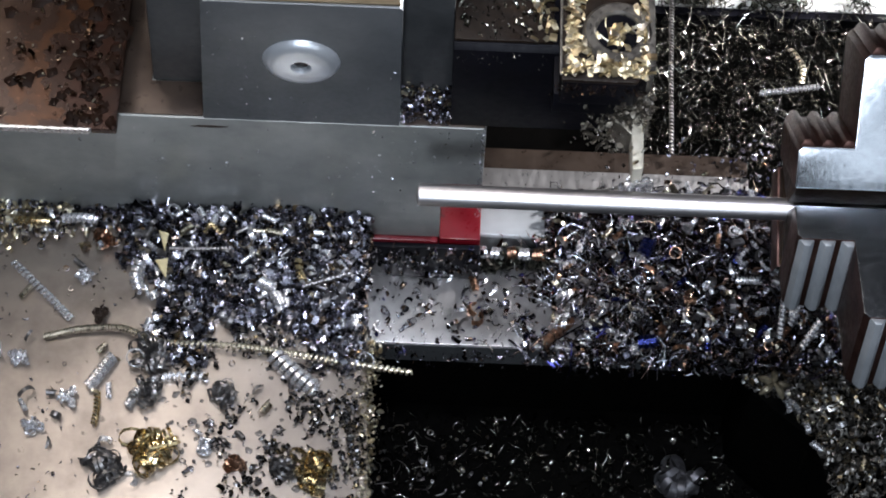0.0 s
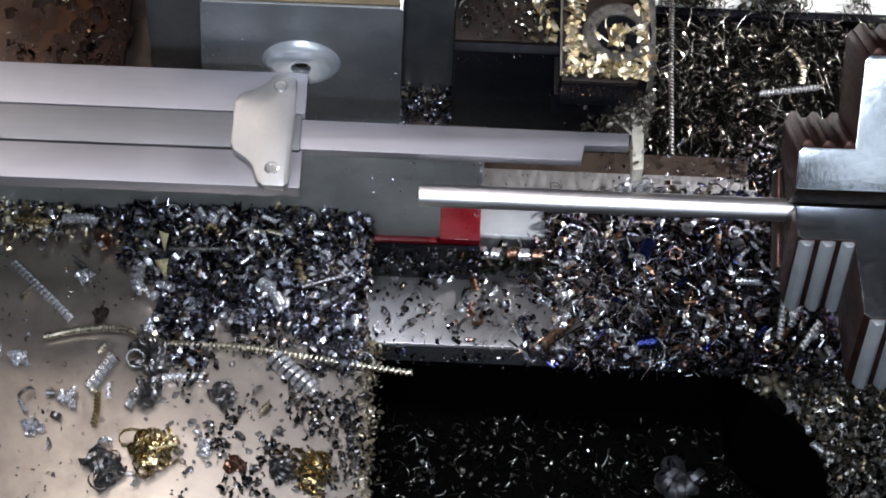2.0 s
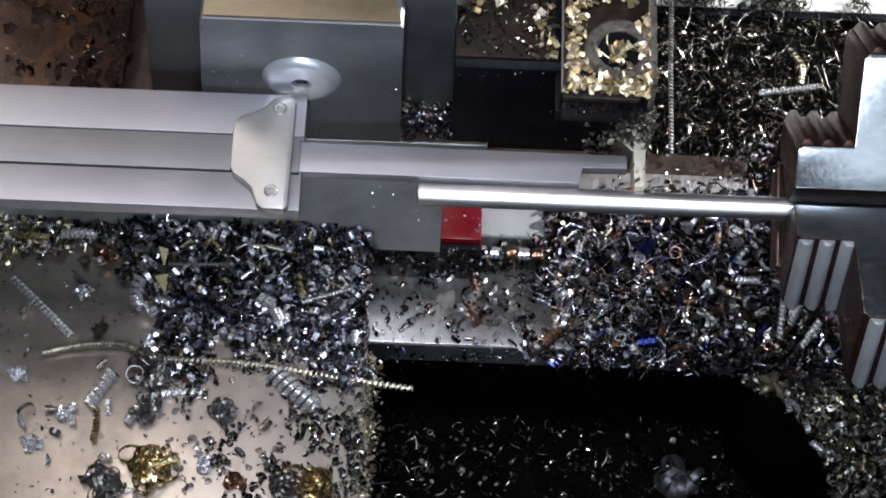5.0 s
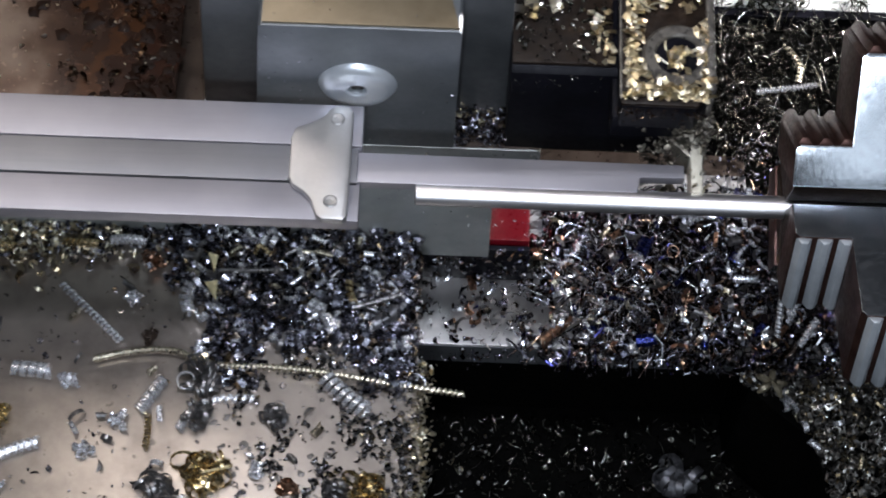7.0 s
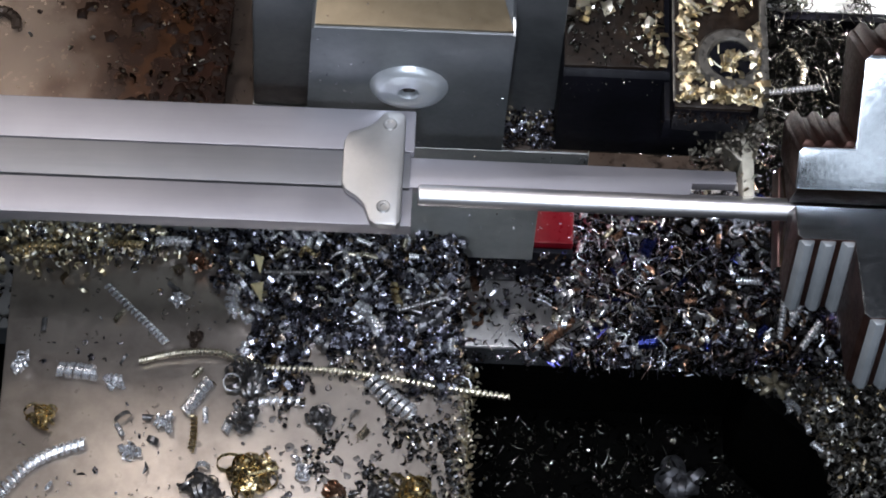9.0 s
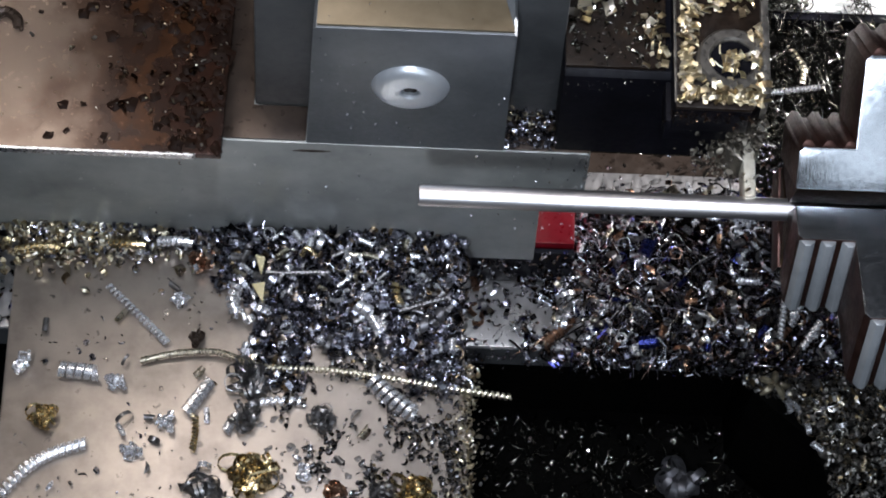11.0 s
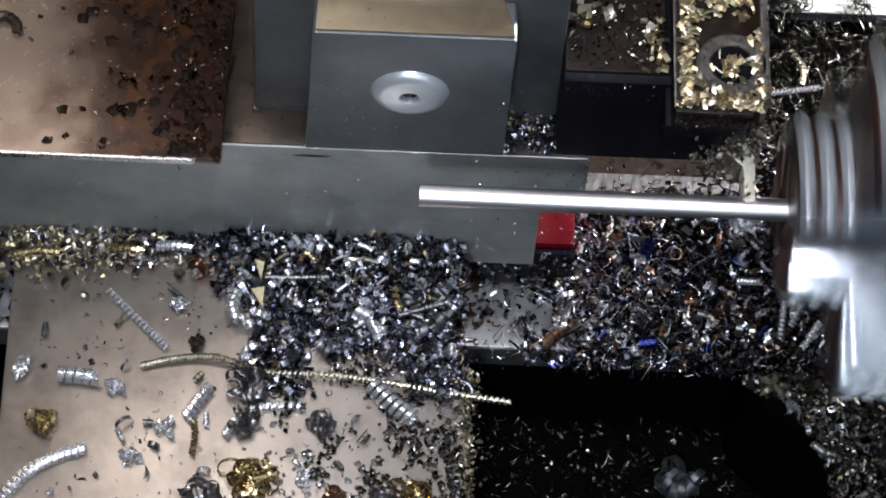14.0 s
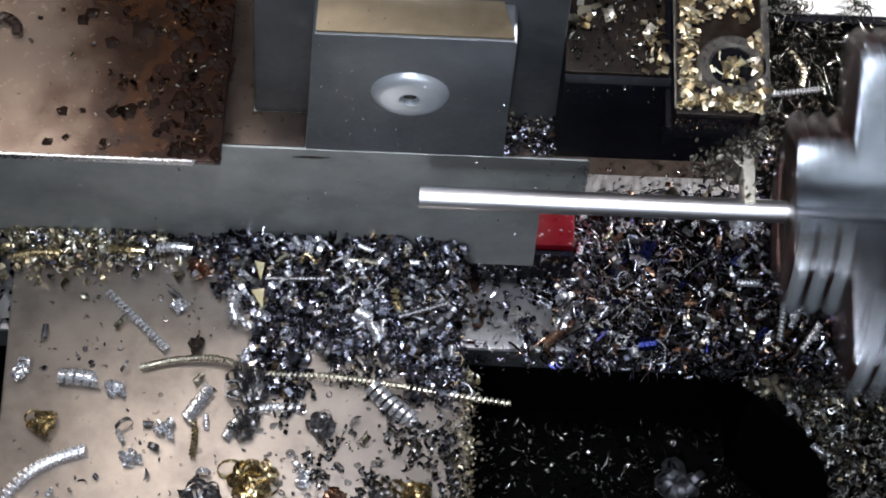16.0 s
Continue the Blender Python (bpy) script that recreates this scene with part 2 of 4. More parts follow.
def thing(name, base, label, category, group="", kind=""):
    ob = new(name)
    ob.empty_display_size = 0.005
    ob.location = Vector(base) * MM
    BASE[ob] = Vector(base)
    return tagged(ob, label, category, group, kind)


def part(name, bm, mat, parent=None, label="", base=None, smooth=True):
    """Links a bmesh drawn in millimetres of the place as one mesh under a thing or a part, or as a thing of its own at base."""
    origin = BASE[parent] if parent else Vector(base or (0, 0, 0))
    bmesh.ops.translate(bm, verts=bm.verts, vec=-origin)
    bmesh.ops.scale(bm, verts=bm.verts, vec=(MM, MM, MM))
    bmesh.ops.recalc_face_normals(bm, faces=bm.faces)
    me = bpy.data.meshes.new(name)
    bm.to_mesh(me)
    bm.free()
    if smooth:
        me.shade_smooth()
        me.set_sharp_from_angle(angle=radians(35))
    me.materials.append(mat)
    ob = new(name, me)
    BASE[ob] = origin
    if parent:
        ob.parent = parent
    else:
        ob.location = origin * MM
    if label:
        ob["label"] = label
    return ob


def bevel(bm, w, seg=2):
    if w:
        es = [e for e in bm.edges if len(e.link_faces) == 2 and e.calc_face_angle(0) > 0.4]
        bmesh.ops.bevel(bm, geom=es, offset=w, segments=seg, profile=0.6, affect="EDGES", clamp_overlap=True)
    return bm


def box(x0, x1, y0, y1, z0, z1, w=0.3):
    bm = bmesh.new()
    m = Matrix.Translation(((x0 + x1) / 2, (y0 + y1) / 2, (z0 + z1) / 2)) @ Matrix.Diagonal((x1 - x0, y1 - y0, z1 - z0, 1))
    bmesh.ops.create_cube(bm, size=1, matrix=m)
    return bevel(bm, w)


def prism(outline, a, b, axis="z", w=0.3):
    """An outline pushed from a to b along an axis. Outline in (x, y) for z, (y, z) for x, (x, z) for y."""
    bm = bmesh.new()
    to = {"z": lambda p, q, d: (p, q, d), "x": lambda p, q, d: (d, p, q), "y": lambda p, q, d: (p, d, q)}[axis]
    lo = [bm.verts.new(to(p, q, a)) for p, q in outline]
    hi = [bm.verts.new(to(p, q, b)) for p, q in outline]
    bm.faces.new(lo)
    bm.faces.new(hi[::-1])
    n = len(outline)
    for i in range(n):
        bm.faces.new((lo[i], lo[(i + 1) % n], hi[(i + 1) % n], hi[i]))
    bmesh.ops.recalc_face_normals(bm, faces=bm.faces)
    return bevel(bm, w)


def lathe(profile, m, seg=48):
    """A profile of (radius, height) turned about the z axis of m."""
    bm = bmesh.new()
    rings = []
    for r, h in profile:
        if r < 1e-6:
            rings.append([bm.verts.new(m @ Vector((0, 0, h)))])
        else:
            rings.append([bm.verts.new(m @ Vector((r * math.cos(6.283185 * i / seg), r * math.sin(6.283185 * i / seg), h))) for i in range(seg)])
    for a, b in zip(rings, rings[1:]):
        for i in range(seg):
            j = (i + 1) % seg
            q = [a[i % len(a)], a[j % len(a)], b[j % len(b)], b[i % len(b)]]
            q = list(dict.fromkeys(q))
            if len(q) > 2:
                bm.faces.new(q)
    return bm


def smooth_path(points, n):
    """n + 1 points along a smooth curve through a few points."""
    p = [Vector(q) for q in points]
    p = [2 * p[0] - p[1]] + p + [2 * p[-1] - p[-2]]
    out = []
    k = len(p) - 3
    for i in range(n + 1):
        u = min(i / n * k, k - 1e-6)
        s, f = int(u), u - int(u)
        a, b, c, d = p[s:s + 4]
        out.append(0.5 * ((2 * b) + (c - a) * f + (2 * a - 5 * b + 4 * c - d) * f * f + (3 * b - a - 3 * c + d) * f ** 3))
    return out


def spring(points, radius, pitch, wire, per=9, taper=0.0, flat=1.0, loose=0.0, rnd=None):
    """A tightly wound chip along a path: a ribbon that coils round it."""
    path = smooth_path(points, 60)
    length = sum((b - a).length for a, b in zip(path, path[1:]))
    n = max(int(length / pitch * per), per * 2)
    bm = bmesh.new()
    prev = None
    rnd = rnd or random.Random(4)
    for i in range(n + 1):
        u = i / n * 60
        s = min(int(u), 59)
        c = path[s].lerp(path[s + 1], u - s)
        t = (path[s + 1] - path[s]).normalized()
        side = t.cross(Vector((0.13, 0.2, 1))).normalized()
        up = side.cross(t)
        a = 6.283185 * i / per
        r = radius * (1 - taper * i / n) * (1 + loose * math.sin(a * 0.07 + 1) * 0.5)
        rad = side * math.cos(a) + up * math.sin(a)
        w, h = t * wire * flat, rad * wire * 0.6
        c = c + rad * r
        ring = [bm.verts.new(c + q) for q in (w + h, -w + h, -w - h, w - h)]
        if prev:
            for k in range(4):
                bm.faces.new((prev[k], prev[(k + 1) % 4], ring[(k + 1) % 4], ring[k]))
        else:
            bm.faces.new(ring[::-1])
        prev = ring
    bm.faces.new(prev)
    return bm


# ---- loose swarf in heaps
def curl(turns, radius, width, thick, pitch, per=9):
    n = max(4, int(turns * per))
    v, f = [], []
    for i in range(n + 1):
        a = 6.283185 * turns * i / n
        z = pitch * turns * (i / n - 0.5)
        for r, d in ((radius, -width), (radius, width), (radius - thick, width), (radius - thick, -width)):
            v.append((r * math.cos(a), r * math.sin(a), z + d / 2))
    for i in range(n):
        for k in range(4):
            f.append((4 * i + k, 4 * i + (k + 1) % 4, 4 * i + 4 + (k + 1) % 4, 4 * i + 4 + k))
    f += [(3, 2, 1, 0), (4 * n, 4 * n + 1, 4 * n + 2, 4 * n + 3)]
    return np.array(v), np.array(f)


def sliver(length, width, bow, n=5):
    v, f = [], []
    for i in range(n + 1):
        u = i / n - 0.5
        s = width * (1 - (2 * u) ** 2 * 0.7)
        for dy, dz in ((-s, 0), (s, 0), (s * 0.5, s * 0.5), (-s * 0.5, s * 0.5)):
            v.append((u * length, dy / 2, bow * (1 - 4 * u * u) + dz))
    for i in range(n):
        for k in range(4):
            f.append((4 * i + k, 4 * i + (k + 1) % 4, 4 * i + 4 + (k + 1) % 4, 4 * i + 4 + k))
    f += [(3, 2, 1, 0), (4 * n, 4 * n + 1, 4 * n + 2, 4 * n + 3)]
    return np.array(v), np.array(f)


CURLS = [curl(0.6, 0.6, 0.7, 0.1, 0.1), curl(0.8, 0.5, 0.5, 0.1, 0.2), curl(1.6, 0.5, 0.55, 0.09, 0.55), curl(2.4, 0.42, 0.45, 0.08, 0.45), curl(3.5, 0.36, 0.35, 0.08, 0.36),
         curl(0.45, 0.9, 0.8, 0.1, 0.1), curl(0.3, 1.1, 0.6, 0.1, 0.1), sliver(1.6, 0.5, 0.2), sliver(1.2, 0.7, 0.1), curl(1.1, 0.7, 0.35, 0.09, 0.3)]
NEEDLES = [sliver(2.6, 0.22, 0.3), sliver(3.6, 0.18, 0.5), sliver(1.8, 0.2, 0.15), sliver(5.0, 0.16, 0.8, 7), curl(0.5, 1.4, 0.2, 0.1, 0.3), curl(1.5, 0.5, 0.3, 0.09, 0.5)]
CRUMBS = [sliver(0.6, 0.4, 0.1, 2), sliver(0.9, 0.3, 0.15, 3), curl(0.5, 0.35, 0.3, 0.08, 0.1, 8)]


def bit(length, width, bow):
    """A short square-cut strip with a slight bow."""
    v, f = [], []
    for i in range(4):
        u = i / 3 - 0.5
        for dy, dz in ((-0.5, 0), (0.5, 0), (0.5, 0.18), (-0.5, 0.18)):
            v.append((u * length, dy * width, bow * (1 - 4 * u * u) + dz))
    for i in range(3):
        for k in range(4):
            f.append((4 * i + k, 4 * i + (k + 1) % 4, 4 * i + 4 + (k + 1) % 4, 4 * i + 4 + k))
    f += [(3, 2, 1, 0), (12, 13, 14, 15)]
    return np.array(v), np.array(f)


def blot(size, seed):
    """A flat, ragged cake of dried oil."""
    rnd = random.Random(seed)
    ring = [(size * rnd.uniform(0.55, 1.0) * math.cos(a * 0.698), size * rnd.uniform(0.45, 1.0) * math.sin(a * 0.698)) for a in range(9)]
    v = [(x, y, 0.0) for x, y in ring] + [(x * 0.7, y * 0.7, 0.12) for x, y in ring]
    f = [(i, (i + 1) % 9, 9 + (i + 1) % 9, 9 + i) for i in range(9)]
    v.append((0, 0, 0.16))
    f += [(9 + 2 * i, 10 + 2 * i, 11 + 2 * i, 18) for i in range(4)]
    return np.array(v), np.array(f)


BITS = [bit(1.8, 0.85, 0.2), bit(1.4, 0.75, 0.1), bit(2.2, 0.6, 0.35), bit(1.2, 0.9, 0.05)]
STUBS = [sliver(1.5, 0.9, 0.1, 3), sliver(1.1, 0.8, 0.05, 3), curl(0.35, 0.8, 0.9, 0.15, 0.0, 10), sliver(2.0, 0.7, 0.25, 4)]


def swarf(name, count, place, shapes, mat, label, seed, size=(0.7, 1.3), flat=False, base=(0, 0, 0), parent=None):
    """One heap of countless chips: place(rng) gives the spot of each chip."""
    rng = np.random.default_rng(seed)
    vs, fs, at = [], [], 0
    for _ in range(count):
        p = place(rng)
        if p is None:
            continue
        v, f = shapes[int(rng.integers(len(shapes)))]
        s = rng.uniform(*size)
        q = rng.normal(size=4)
        if flat:
            q[1:3] *= 0.18 if flat is True else flat
        q /= np.linalg.norm(q)
        w, x, y, z = q
        rot = np.array([[1 - 2 * (y * y + z * z), 2 * (x * y - z * w), 2 * (x * z + y * w)], [2 * (x * y + z * w), 1 - 2 * (x * x + z * z), 2 * (y * z - x * w)],
                        [2 * (x * z - y * w), 2 * (y * z + x * w), 1 - 2 * (x * x + y * y)]])
        vs.append((v * s * rng.uniform(0.8, 1.2, 3)) @ rot.T + p)
        fs.append(f + at)
        at += len(v)
    v = (np.concatenate(vs) - np.array(base)) * MM
    f = np.concatenate(fs)
    me = bpy.data.meshes.new(name)
    me.from_pydata(v.tolist(), [], f.tolist())
    me.shade_smooth()
    me.set_sharp_from_angle(angle=radians(40))
    me.materials.append(mat)
    ob = new(name, me)
    if parent:
        ob.parent = parent
    else:
        ob.location = Vector(base) * MM
    return tagged(ob, label, "" if parent else "metal swarf", "", "stuff")


ON_SLIDE, ON_SADDLE = [], []


def slide(ob):
    ON_SLIDE.append(ob)
    return ob


# ---------------------------------------------------------------- lathe bed, chip tray and back
def build_setting():
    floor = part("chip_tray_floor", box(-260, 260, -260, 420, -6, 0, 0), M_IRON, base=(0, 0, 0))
    tagged(floor, "oily chip tray under the lathe bed, coloured black for its shade", "chip tray", kind="structure")
    front = part("bed_front_way", prism([(3.9, 34.6), (4.4, 40), (20.5, 40), (20.5, 33), (5, 33)], -220, 76, "x", 0.25), M_BED, base=(0, 4, 33))
    tagged(front, "ground steel lathe bed way smeared with oil", "lathe bed", kind="structure")
    # thin strip added to darken the way's front face
    part("dark_front_strip", prism([(3.72, 34.7), (4.2, 39.65), (4.36, 39.65), (3.88, 34.7)], -220, 76, "x", 0.0), M_CORE, front, "thin dark strip over the front edge")
    inner = part("bed_inner_way", prism([(23.6, 33), (23.6, 40.4), (24, 40.8), (30, 40.8), (30, 33)], -220, 20.2, "x", 0.2), M_WAY, base=(0, 24, 33))
    tagged(inner, "bright steel guide way of the lathe bed", "lathe bed", kind="structure")
    rear = part("bed_rear_way", prism([(33, 33), (33, 40), (36.8, 40), (36.8, 33)], -220, 54, "x", 0.25), M_BED, base=(0, 33, 33))
    gutter = part("bed_rear_gutter", box(-220, 54, 36.9, 41, 33, 39.2, 0.2), M_STEP, base=(0, 39, 33))
    tagged(gutter, "brown oily gutter along the rear bed way", "lathe bed", kind="structure")
    tagged(rear, "grey steel rear way of the lathe bed", "lathe bed", kind="structure")
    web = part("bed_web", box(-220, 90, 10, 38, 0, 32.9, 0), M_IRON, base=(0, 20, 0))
    tagged(web, "cast iron web carrying the bed ways, coloured black for its shade", "lathe bed", kind="structure")
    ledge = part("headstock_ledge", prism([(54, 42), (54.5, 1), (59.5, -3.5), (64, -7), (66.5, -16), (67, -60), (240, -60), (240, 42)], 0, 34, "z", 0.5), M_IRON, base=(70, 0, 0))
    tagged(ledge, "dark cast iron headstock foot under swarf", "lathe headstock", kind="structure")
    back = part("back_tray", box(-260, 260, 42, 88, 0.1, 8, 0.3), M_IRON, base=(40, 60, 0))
    tagged(back, "oily tray behind the lathe bed, coloured black for its shade", "chip tray", kind="structure")
    rim = part("tray_rim", box(-260, 260, 88.2, 150, 0.1, 12, 0.6), M_WHITE, base=(40, 100, 0))
    tagged(rim, "white painted rim of the chip tray", "tray rim", kind="structure")
    lip = part("tray_rim_edge", box(-260, 260, 86.2, 88, 8.1, 12.2, 0.3), M_BLACK, base=(40, 87, 8))
    tagged(lip, "black edge strip along the white tray rim", "tray rim", kind="structure")


# ---------------------------------------------------------------- saddle and cross slide
def build_saddle():
    s = thing("saddle", (0, 20, 40), "red painted lathe saddle riding on the bed", "lathe saddle")
    part("red_shoulder", box(3.0, 9.5, 17.3, 30, 40.2, 52, 0.4), M_RED, s, "glossy red painted shoulder")
    part("red_ledge", box(-55, 2.9, 16.9, 30, 40.2, 51.6, 0.4), M_RED, s, "red painted ledge, partly oily")
    # strip added to turn the red block's front face black
    part("black_strip", box(-8.6, 9.6, 15.9, 16.85, 40.2, 51.2, 0.3), M_BLACK, s, "black strip over the red front, with chips stuck to it")
    swarf("stuck_swarf", 130, lambda r: (r.uniform(-8, 9.5), r.uniform(15.2, 16.2), r.uniform(42, 51.4)), CURLS[:7], M_MIXCHIPS, "chips stuck to the black strip", 71,
          (0.5, 0.9), base=BASE[s], parent=s)
    ON_SADDLE.append(s)


def build_slide():
    c = thing("cross_slide", (-40, 0, 52.2), "ground steel cross slide table littered with chips", "cross slide")
    part("table", prism([(-77, 60), (-76.5, 8), (-73.5, -70), (-3.9, -70), (-5.9, -27.7), (-7.0, -6), (-8.2, 18), (-8.2, 60)], 52.2, 57, "z", 0.35), M_PLATE, c)
    part("slide_body", box(-72, -11, 22, 60, 43.5, 52.1, 0.4), M_BLOCK, c)
    slide(c)
    b = thing("tool_rest", (-25, 25, 57), "grey phosphated steel rest block under the tool post", "tool rest")
    part("block", prism([(-150, 57.05), (-8.1, 57.05), (-8.0, 52.1), (3.0, 52.1), (3.0, 70), (9.2, 70), (9.2, 86.6), (8.8, 87), (-150, 87)], 17.5, 60, "y", 0.15), M_BODY, b)
    # thin cover that makes this end of the block's top dark brown
    part("brown_top_cover", box(-2.9, 9.0, 17.75, 23.3, 87.02, 87.25, 0.05), M_STEP, b, "dark brown cover on the top face")
    stain = [(-30.4 + 2.6 * math.cos(q * 0.5236) * (1 + 0.25 * math.sin(q * 2.1)), 84.9 + 0.32 * math.sin(q * 0.5236)) for q in range(12)]
    part("rust_stain", prism(stain, 17.44, 17.49, "y", 0.0), M_STEP, b, "thin brown rust stain")
    slide(b)
    p = thing("top_slide", (-60, 30, 87), "rusty brown oiled top slide with caked chips", "top slide")
    part("slide_plate", box(-150, -42.4, 12.4, 70, 90.6, 92, 0.3), M_BROWN, p)
    part("slide_foot", box(-150, -44, 18.5, 70, 87.05, 90.58, 0.3), M_STEP, p)
    # separate paler strip along part of the slide's front edge
    part("bright_edge", prism([(-150, 12.1), (-46.4, 12.1), (-45.8, 12.5), (-150, 12.5)], 90.8, 92.1, "z", 0.1), M_BRIGHT, p, "bright strip along the front edge")
    # thin dark brown cover on the rest block's top beside the slide
    part("rest_top_cover", prism([(-43.9, 17.8), (-31.2, 17.8), (-31.2, 23.3), (-38.9, 23.3), (-38.9, 70), (-43.9, 70)], 87.02, 87.4, "z", 0.1), M_STEP, p)
    slide(p)


def build_tool_post():
    t = thing("tool_post", (-16, 25, 87), "dark grey quick-change tool post with a screwed clamp block", "tool post")
    part("core", prism([(-38.8, 87.1), (4.1, 87.1), (4.1, 121), (-36.9, 121)], 23.4, 70, "y", 0.5), M_CORE, t)
    part("clamp_block", prism([(-31.1, 87.05), (-3.2, 87.05), (-2.7, 117.4), (-3.1, 117.8), (-28.6, 117.8), (-29.0, 117.4)], 17.6, 23.3, "y", 0.06), M_BLOCK, t)
    part("cap", prism([(-28.5, 17.9), (-3.0, 17.9), (-4.6, 24), (-4.6, 46), (-28.3, 46)], 117.85, 118.3, "z", 0.05), M_TAN, t, "oily tan top of the clamp block")
    m = Matrix.Translation((-16.4, 17.6, 103.9)) @ Matrix.Rotation(radians(90), 4, "X")
    part("screw_head", lathe([(0, 0.15), (1.2, 0.15), (1.25, 1.0), (1.45, 1.16), (3.7, 1.16), (4.3, 1.02), (4.8, 0.7), (5.15, 0.3), (5.3, 0.02), (0, 0.02)], m), M_SCREW, t,
         "zinc plated button head screw")
    # dark hex plate; its colour stands in for shade down the socket
    hexm = [(1.25 * math.cos(a * 1.0472), 1.25 * math.sin(a * 1.0472)) for a in range(6)]
    part("dark_hex_plate", prism([(-16.4 + x, 103.9 + z) for x, z in hexm], 17.3, 17.42, "y", 0.0), M_DIRT_SHADE, t)
    slide(t)
    h = thing("tool_holder", (15, 25, 87), "black oxide tool holder crusted with brass chips", "tool holder")
    part("holder_body", prism([(18.0, 87.1), (18.0, 107.6), (18.8, 108.3), (70, 108.3), (70, 87.1)], 4.0, 26.8, "x", 0.25), M_BLACK, h)
    part("holder_top", box(4.1, 17.4, 18.9, 70, 108.32, 109.0, 0.25), M_DIRT_SHADE, h, "oily top with fine chips")
    part("holder_lip", box(17.5, 26.0, 12.2, 30, 102.0, 107.0, 0.3), M_BLACK, h)
    bm = lathe([(2.9, -0.4), (3.2, 0), (4.3, 0), (4.7, -0.4), (4.7, -1.6), (2.9, -1.6), (2.9, -0.4)], Matrix.Translation((25.5, 17.8, 114.2)))
    part("clamp_ring", bm, M_GRIME, h, "worn steel ring round the clamp hole")
    # flat black disc on the plate, painted dark like the inside of a hole
    part("dark_hole_disc", lathe([(0, 0), (2.88, 0), (2.88, 0.1), (0, 0.1)], Matrix.Translation((25.5, 17.8, 113.42)), 32), M_BLACK, h)
    bm = prism([(18.1, 10.6), (28.0, 10.5), (30.1, 13.0), (30.1, 70), (18.1, 70)], 112.6, 113.4, "z", 0.3)
    part("tool_clamp", bm, M_DIRT_SHADE, h, "oily steel clamp plate")
    part("clamp_edge", box(17.9, 18.25, 11.2, 70, 113.42, 113.75, 0.1), M_GRIME, h, "worn bright edge of the clamp plate")
    part("clamp_front", prism([(18.2, 10.7), (27.9, 10.6), (30.0, 13.1), (30.0, 40), (18.2, 40)], 107.1, 112.58, "z", 0.3), M_BLACK, h)
    part("right_wall", box(29.3, 30.3, 12.6, 70, 100, 114.2, 0.15), M_GRIME, h, "pale worn edge of the holder")
    slide(h)
    k = thing("cutting_tool", (29, 8, 98), "chip-caked steel cutting tool with a narrow tip", "cutting tool")
    part("shank", prism([(25.4, 13.1), (30.9, 13.1), (30.6, 11.0), (30.2, 9.6), (28.2, 9.6), (26.6, 11.2)], 96.5, 101.6, "z", 0.3), M_TOOL, k)
    part("tip", prism([(28.3, 13.0), (30.1, 13.0), (29.95, 4.3), (28.5, 4.1)], 97.5, 101.8, "z", 0.25), M_PALE, k, "pale steel cutting tip")
    slide(k)


